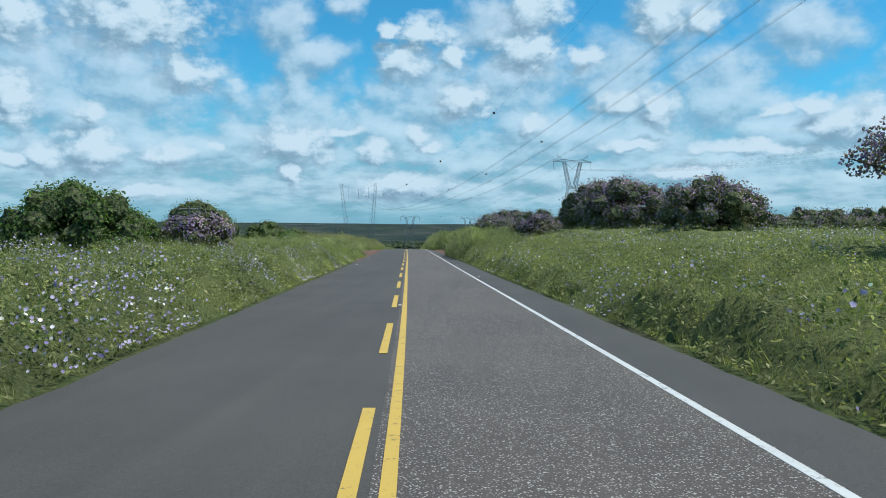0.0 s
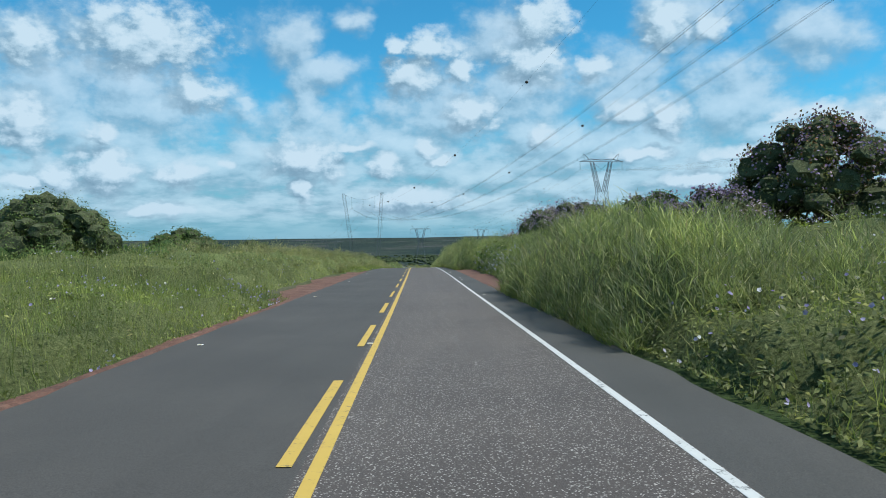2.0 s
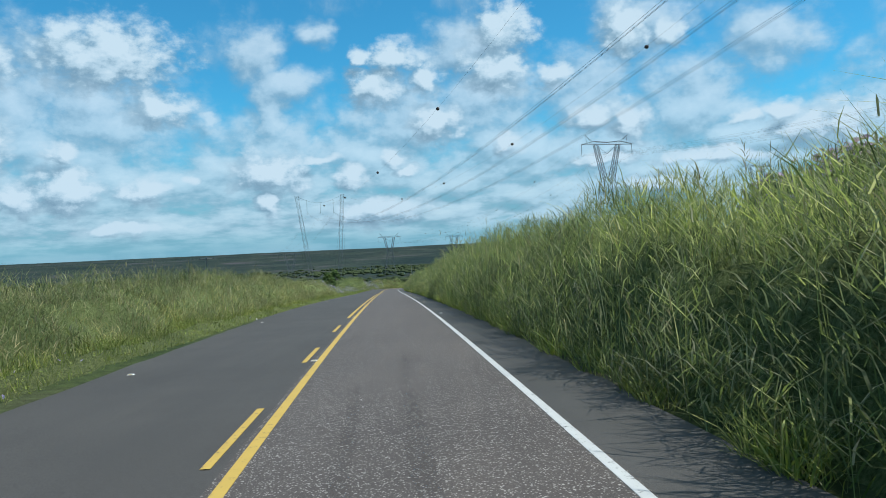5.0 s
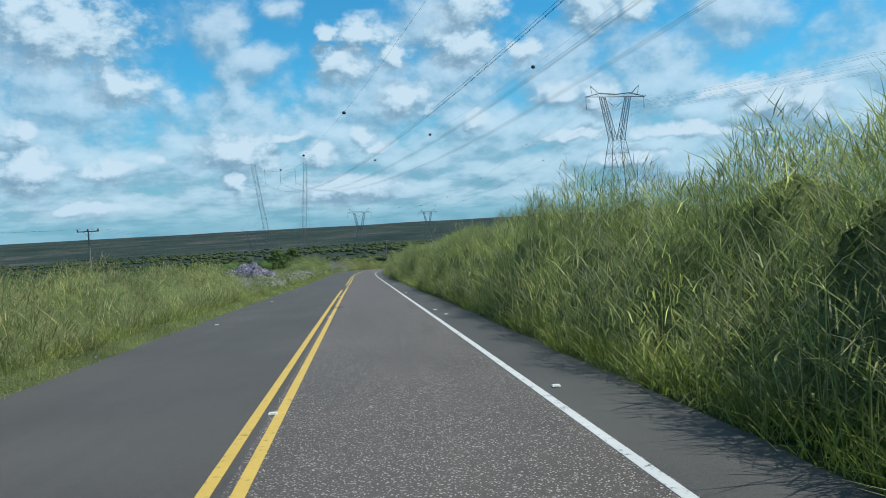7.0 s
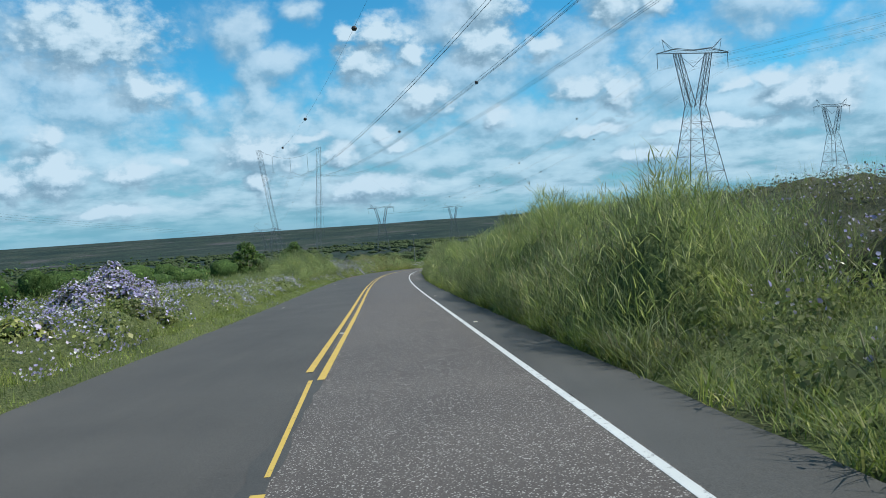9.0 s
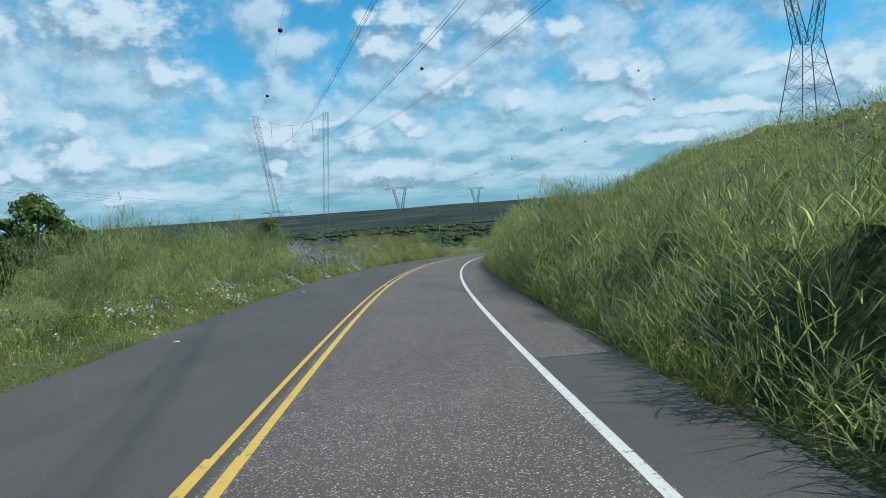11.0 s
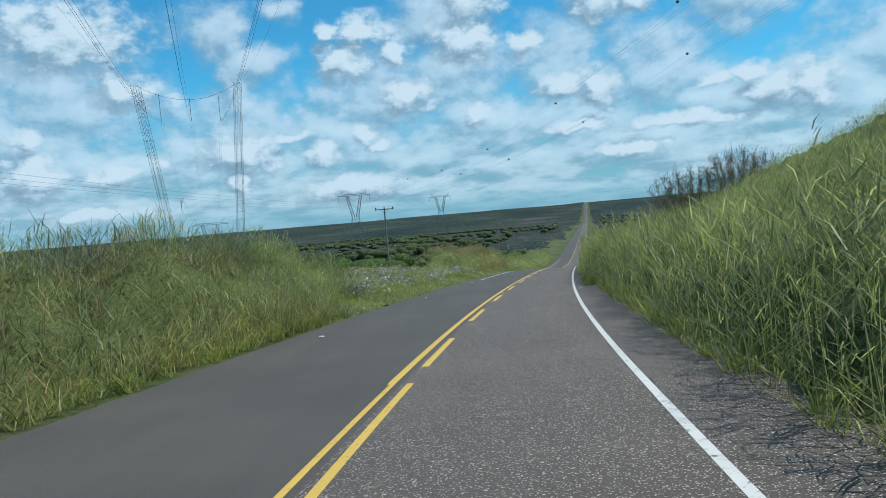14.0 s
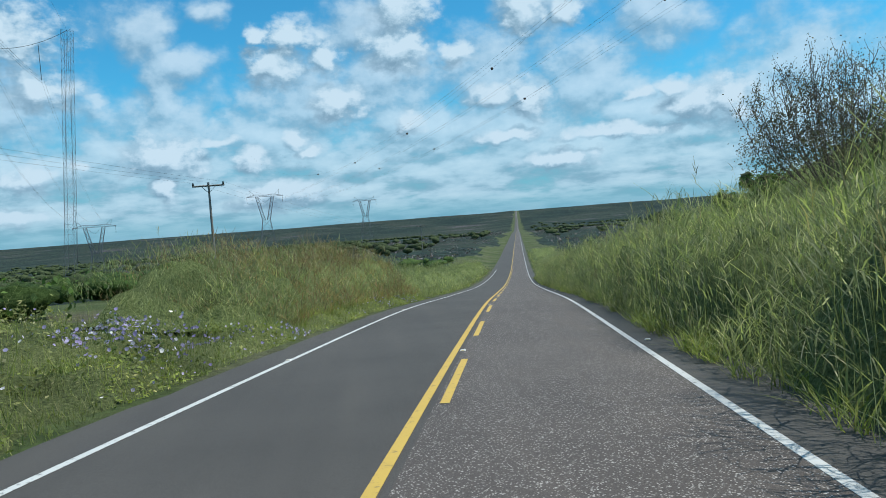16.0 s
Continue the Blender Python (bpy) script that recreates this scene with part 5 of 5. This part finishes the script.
def lattice(corners0, corners1, steps):
    """The rods of a four-legged lattice between two rings of corners: legs, rings and crossed braces."""
    rods = []
    for k in range(steps):
        t0, t1 = k / steps, (k + 1) / steps
        a = [Vector(p).lerp(Vector(q), t0) for p, q in zip(corners0, corners1)]
        c = [Vector(p).lerp(Vector(q), t1) for p, q in zip(corners0, corners1)]
        for j in range(4):
            n = (j + 1) % 4
            rods += [(a[j], c[n]), (a[n], c[j]), (c[j], c[n])]
    return [(p, q) for p, q in zip(corners0, corners1)], rods


def ring(x, y, z, hx, hy):
    return [(x - hx, y - hy, z), (x + hx, y - hy, z), (x + hx, y + hy, z), (x - hx, y + hy, z)]


def pylon(label):
    """A delta pylon 49 m high: tapering body, forked head, crossarm with peaks and insulators."""
    top = new("pylon")
    tagged(top, label, "pylon", "pylons of the far line")
    pieces = [("leg_section", ring(0, 0, -4, 7.4, 6.6), ring(0, 0, 27.5, 2.6, 2.0), 6),
              ("fork_arm", ring(-1.6, 0, 27.5, 1.0, 1.6), ring(-5.4, 0, 44, 0.9, 0.7), 6),
              ("fork_arm", ring(1.6, 0, 27.5, 1.0, 1.6), ring(5.4, 0, 44, 0.9, 0.7), 6)]
    for name, c0, c1, k in pieces:
        legs, braces = lattice(c0, c1, k)
        part(name, *bars(legs, 0.26), STEEL, top)
        part("bracing", *bars(braces, 0.10), STEEL, top)
    chords, web = [], []
    for y in (-0.7, 0.7):
        chords += [((-12.5, 0, 44.2), (-6, y, 45.6)), ((12.5, 0, 44.2), (6, y, 45.6)), ((-6, y, 45.6), (0, y, 45.0)), ((0, y, 45.0), (6, y, 45.6)),
                   ((-12.5, 0, 44.2), (12.5, y * 0.4, 44.0))]
    for k in range(-11, 12):
        x = k * 1.1
        web.append(((x, -0.3, 44.0), (x + 0.55, 0.0, 45.3 - 0.09 * max(0, abs(x) - 5))))
        web.append(((x + 1.1, -0.3, 44.0), (x + 0.55, 0.0, 45.3 - 0.09 * max(0, abs(x) - 5))))
    part("crossarm", *bars(chords, 0.24), STEEL, top)
    part("bracing", *bars(web, 0.09), STEEL, top)
    for x in (-1, 1):
        part("peak", *bars([((7 * x, -0.7, 45.4), (10.3 * x, 0, 48.6)), ((7 * x, 0.7, 45.4), (10.3 * x, 0, 48.6)), ((9.5 * x, 0, 44.9), (10.3 * x, 0, 48.6))], 0.15), STEEL, top)
        part("insulator", *bars([((12.2 * x, 0, 44.2), (12.2 * x, 0, 39.4))], 0.18), GLASS, top)
        part("insulator", *bars([((5.0 * x, 0, 44.0), (0, 0, 39.8))], 0.15), GLASS, top)
    return top


def turn_to(x, y, z):
    return pose(x, y, z, 0, 0, 12)


PYLONS = [(57.5, 482.0, -6.0), (209.7, 698.0, -3.0), (-88.0, 968.0, -40.5), (-18.0, 1225.0, -42.0), (-186.0, 914.0, -54.0)]
first = pylon("tall galvanised lattice pylon with forked head")
first.matrix_world = turn_to(*PYLONS[0])
for place in PYLONS[1:]:
    copy_thing(first, turn_to(*place))


def cable(points, radius, parent, name="wire"):
    verts, faces = [], []
    tube(verts, faces, points, [radius] * len(points), 4)
    return part(name, verts, faces, CABLE, parent)


def span(label, start, finish, sag, bundle=3, radius=0.035, gap=0.45, count=28):
    """A bundle of wires hanging between two points."""
    top = tagged(new("overhead_line"), label, "power line", "overhead lines")
    a, c = Vector(start), Vector(finish)
    for k in range(bundle):
        off = Vector((0, 0, 0)) if bundle == 1 else Vector((gap * math.cos(2.1 * k), 0, gap * math.sin(2.1 * k)))
        pts = []
        for i in range(count + 1):
            t = i / count
            pts.append(a.lerp(c, t) + off - Vector((0, 0, 4 * sag * t * (1 - t))))
        cable(pts, radius, top)
    return top


def marker(at):
    bm = bmesh.new()
    bmesh.ops.create_icosphere(bm, subdivisions=2, radius=0.36)
    for v in bm.verts:
        v.co.z *= 0.92
    me = bpy.data.meshes.new("marker_ball")
    bm.to_mesh(me)
    bm.free()
    me.materials.append(BALL)
    ob = tagged(new("marker_ball", me), "dark round aerial marker ball on the earth wire", "marker ball", "marker balls")
    ob.location = at
    return ob


# the near line: a tower of two leaning guyed masts with a rope between their heads
MASTS = [((-101.0, 590.0, -25.5), (-108.5, 590.2, 28.3)), ((-87.0, 604.0, -25.5), (-83.1, 604.6, 29.4))]
for foot, head in MASTS:
    mast = tagged(new("guyed_mast"), "slender leaning lattice mast of a power line", "mast", "guyed masts")
    mast.location = foot
    up = Vector(head) - Vector(foot)
    c0, c1 = ring(0, 0, 0, 1.0, 1.0), [Vector(p) + up for p in ring(0, 0, 0, 1.0, 1.0)]
    legs, braces = lattice(c0, c1, 24)
    part("leg", *bars(legs, 0.085), STEEL, mast)
    part("bracing", *bars(braces, 0.035), STEEL, mast)
    for side in (1, -1):
        cable([up, Vector((side * 8, -26 * side, 0)) + up * 0.0], 0.03, mast, "guy_wire")
heads = [Vector(MASTS[0][1]), Vector(MASTS[1][1])]
rope = tagged(new("cross_rope"), "sagging steel rope between two mast heads", "rope")
cable([heads[0].lerp(heads[1], i / 16) - Vector((0, 0, 18.0 * (i / 16) * (1 - i / 16))) for i in range(17)], 0.05, rope, "rope")
centre = (heads[0] + heads[1]) / 2
across = (heads[1] - heads[0]).normalized()
for k in (-1, 0, 1):
    pin = centre + across * 8.5 * k
    pin.z = 18.0
    verts, faces = bars([(pin, pin + Vector((0, 0, 6.8 if k == 0 else 7.8)))], 0.16)
    part("insulator", verts, faces, GLASS, rope)
    back = tagged(new("overhead_line"), "bundle of dark power line wires overhead", "power line", "overhead lines")
    for j in range(3):
        off = Vector((0.23 if j % 2 else -0.23, 0, 0.23 if j < 2 else -0.23))
        pts = []
        for i in range(41):
            d = 640 * i / 40
            p = pin - WAY * d + off
            p.z = 18.0 - 0.125 * d + 0.000335 * d * d + off.z
            pts.append(p)
        cable(pts, 0.017, back)
    span("bundle of dark power line wires overhead", pin, pin + WAY * 470 + Vector((0, 0, -20)), 12, 2, 0.018)
for head in heads:
    wire = tagged(new("overhead_line"), "thin dark earth wire with marker balls", "power line", "overhead lines")
    cable([head - WAY * d + Vector((0, 0, -0.1516 * d + 0.000408 * d * d)) for d in range(0, 621, 20)], 0.012, wire)
for head, steps in ((heads[0], (140, 203, 266, 329, 392)), (heads[1], (172, 236, 299, 362))):
    for d in steps:
        marker(head - WAY * d + Vector((0, 0, -0.1516 * d + 0.000408 * d * d - 0.1)))

# the far line: wires between the pylons
base = Vector(PYLONS[0])
end = Vector(PYLONS[2])
for x in (-12.2, 0.0, 12.2):
    p = base + Vector((math.cos(radians(12)) * x, math.sin(radians(12)) * x, 39.3))
    q = end + Vector((math.cos(radians(12)) * x, math.sin(radians(12)) * x, 39.3))
    span("bundle of dark power line wires", p, q, 14, 2, 0.016)
    span("bundle of dark power line wires", p, p - WAY * 480 + Vector((0, 0, 8)), 12, 3, 0.018)
for x, steps in ((-10.3, (62, 125, 185, 244, 305)), (10.3, (90, 149, 216, 280))):
    p = base + Vector((math.cos(radians(12)) * x, math.sin(radians(12)) * x, 48.6))
    for d in steps:
        marker(p + WAY * d + Vector((0, 0, -0.2916 * d + 0.000541 * d * d)))
    wire = tagged(new("overhead_line"), "thin dark earth wire with marker balls", "power line", "overhead lines")
    cable([p + WAY * d + Vector((0, 0, -0.2916 * d + 0.000541 * d * d)) for d in range(0, 501, 25)], 0.012, wire)

# wooden poles of the village line
POLE = plain("grey_weathered_pole_wood", (0.20, 0.19, 0.175), 0.85, 0.0, 6.0)
POLES = [(-41.9, 104.9, 3.2, 9.0), (-67.7, 298.3, -3.4, 10.5), (-35.8, 504.1, -13.1, 10.0), (-0.4, 694.4, -21.5, 10.0)]
for x, y, z, tall in POLES:
    pole = tagged(new("utility_pole"), "grey utility pole with one wooden crossarm", "utility pole", "poles of the village line")
    pole.location = (x, y, z - tall)
    verts, faces = [], []
    tube(verts, faces, [(0, 0, -0.3), (0, 0, tall * 0.5), (0, 0, tall)], (0.16, 0.13, 0.1), 8)
    part("shaft", verts, faces, POLE, pole)
    part("crossarm", *bars([((-1.6, -0.12, tall - 0.35), (1.6, -0.12, tall - 0.35))], 0.2), POLE, pole)
    part("brace", *bars([((-0.7, -0.1, tall - 0.4), (0, -0.08, tall - 1.1)), ((0.7, -0.1, tall - 0.4), (0, -0.08, tall - 1.1))], 0.06), POLE, pole)
    for k in (-1.5, 0.0, 1.5):
        verts, faces = [], []
        tube(verts, faces, [(k, -0.12, tall - 0.3), (k, -0.12, tall - 0.2), (k, -0.12, tall - 0.08), (k, -0.12, tall + 0.02)], (0.05, 0.13, 0.09, 0.05), 8)
        part("insulator", verts, faces, GLASS, pole)
for (x0, y0, z0, _), (x1, y1, z1, _) in zip(POLES[:-1], POLES[1:]):
    line = tagged(new("village_wire"), "three thin wires of the village line", "power line", "village wires")
    for k in (-1.5, 0.0, 1.5):
        a, c = Vector((x0 + k, y0, z0)), Vector((x1 + k, y1, z1))
        cable([a.lerp(c, i / 14) - Vector((0, 0, 9.0 * (i / 14) * (1 - i / 14))) for i in range(15)], 0.006, line)


# ---- small house behind the grass ----
TILE = plain("weathered_red_roof_tiles", (0.27, 0.085, 0.045), 0.85, 0.0, 9.0)
PLASTER = plain("dull_whitewashed_wall", (0.42, 0.40, 0.36), 0.9, 0.0, 3.0)
hut = tagged(new("small_house"), "small low house with weathered red tile roof", "house")
hut.location = (-38.4, 96.0, -4.2)
hut.rotation_euler = (0, 0, radians(52))
hut.scale = (0.75, 0.75, 0.75)


def box(x0, x1, y0, y1, z0, z1):
    v = [(x, y, z) for z in (z0, z1) for x, y in ((x0, y0), (x1, y0), (x1, y1), (x0, y1))]
    return v, [(0, 3, 2, 1), (4, 5, 6, 7), (0, 1, 5, 4), (1, 2, 6, 5), (2, 3, 7, 6), (3, 0, 4, 7)]


part("wall", *box(-3, 3, -2.2, 2.2, -0.5, 2.1), PLASTER, hut)
part("door", *box(-0.5, 0.4, -2.26, -2.2, 0, 1.9), BARK, hut)
for x in (-2.0, 1.6):
    part("window", *box(x - 0.4, x + 0.4, -2.25, -2.2, 0.9, 1.7), GLASS, hut)
for side in (-1, 1):
    verts, faces = [], []
    for k in range(27):
        x0, x1 = -3.5 + k * 0.26, -3.5 + k * 0.26 + 0.25
        n = len(verts)
        for x, lift in ((x0, 0.0), ((x0 + x1) / 2, 0.06), (x1, 0.0)):
            verts += [(x, side * 2.75, 1.95 + lift), (x, 0, 3.25 + lift), (x, 0, 3.19 + lift), (x, side * 2.75, 1.89 + lift)]
        for j in (0, 4):
            faces += [(n + j, n + j + 1, n + j + 5, n + j + 4), (n + j + 3, n + j + 7, n + j + 6, n + j + 2), (n + j, n + j + 4, n + j + 7, n + j + 3)]
    part("roof", verts, faces, TILE, hut)
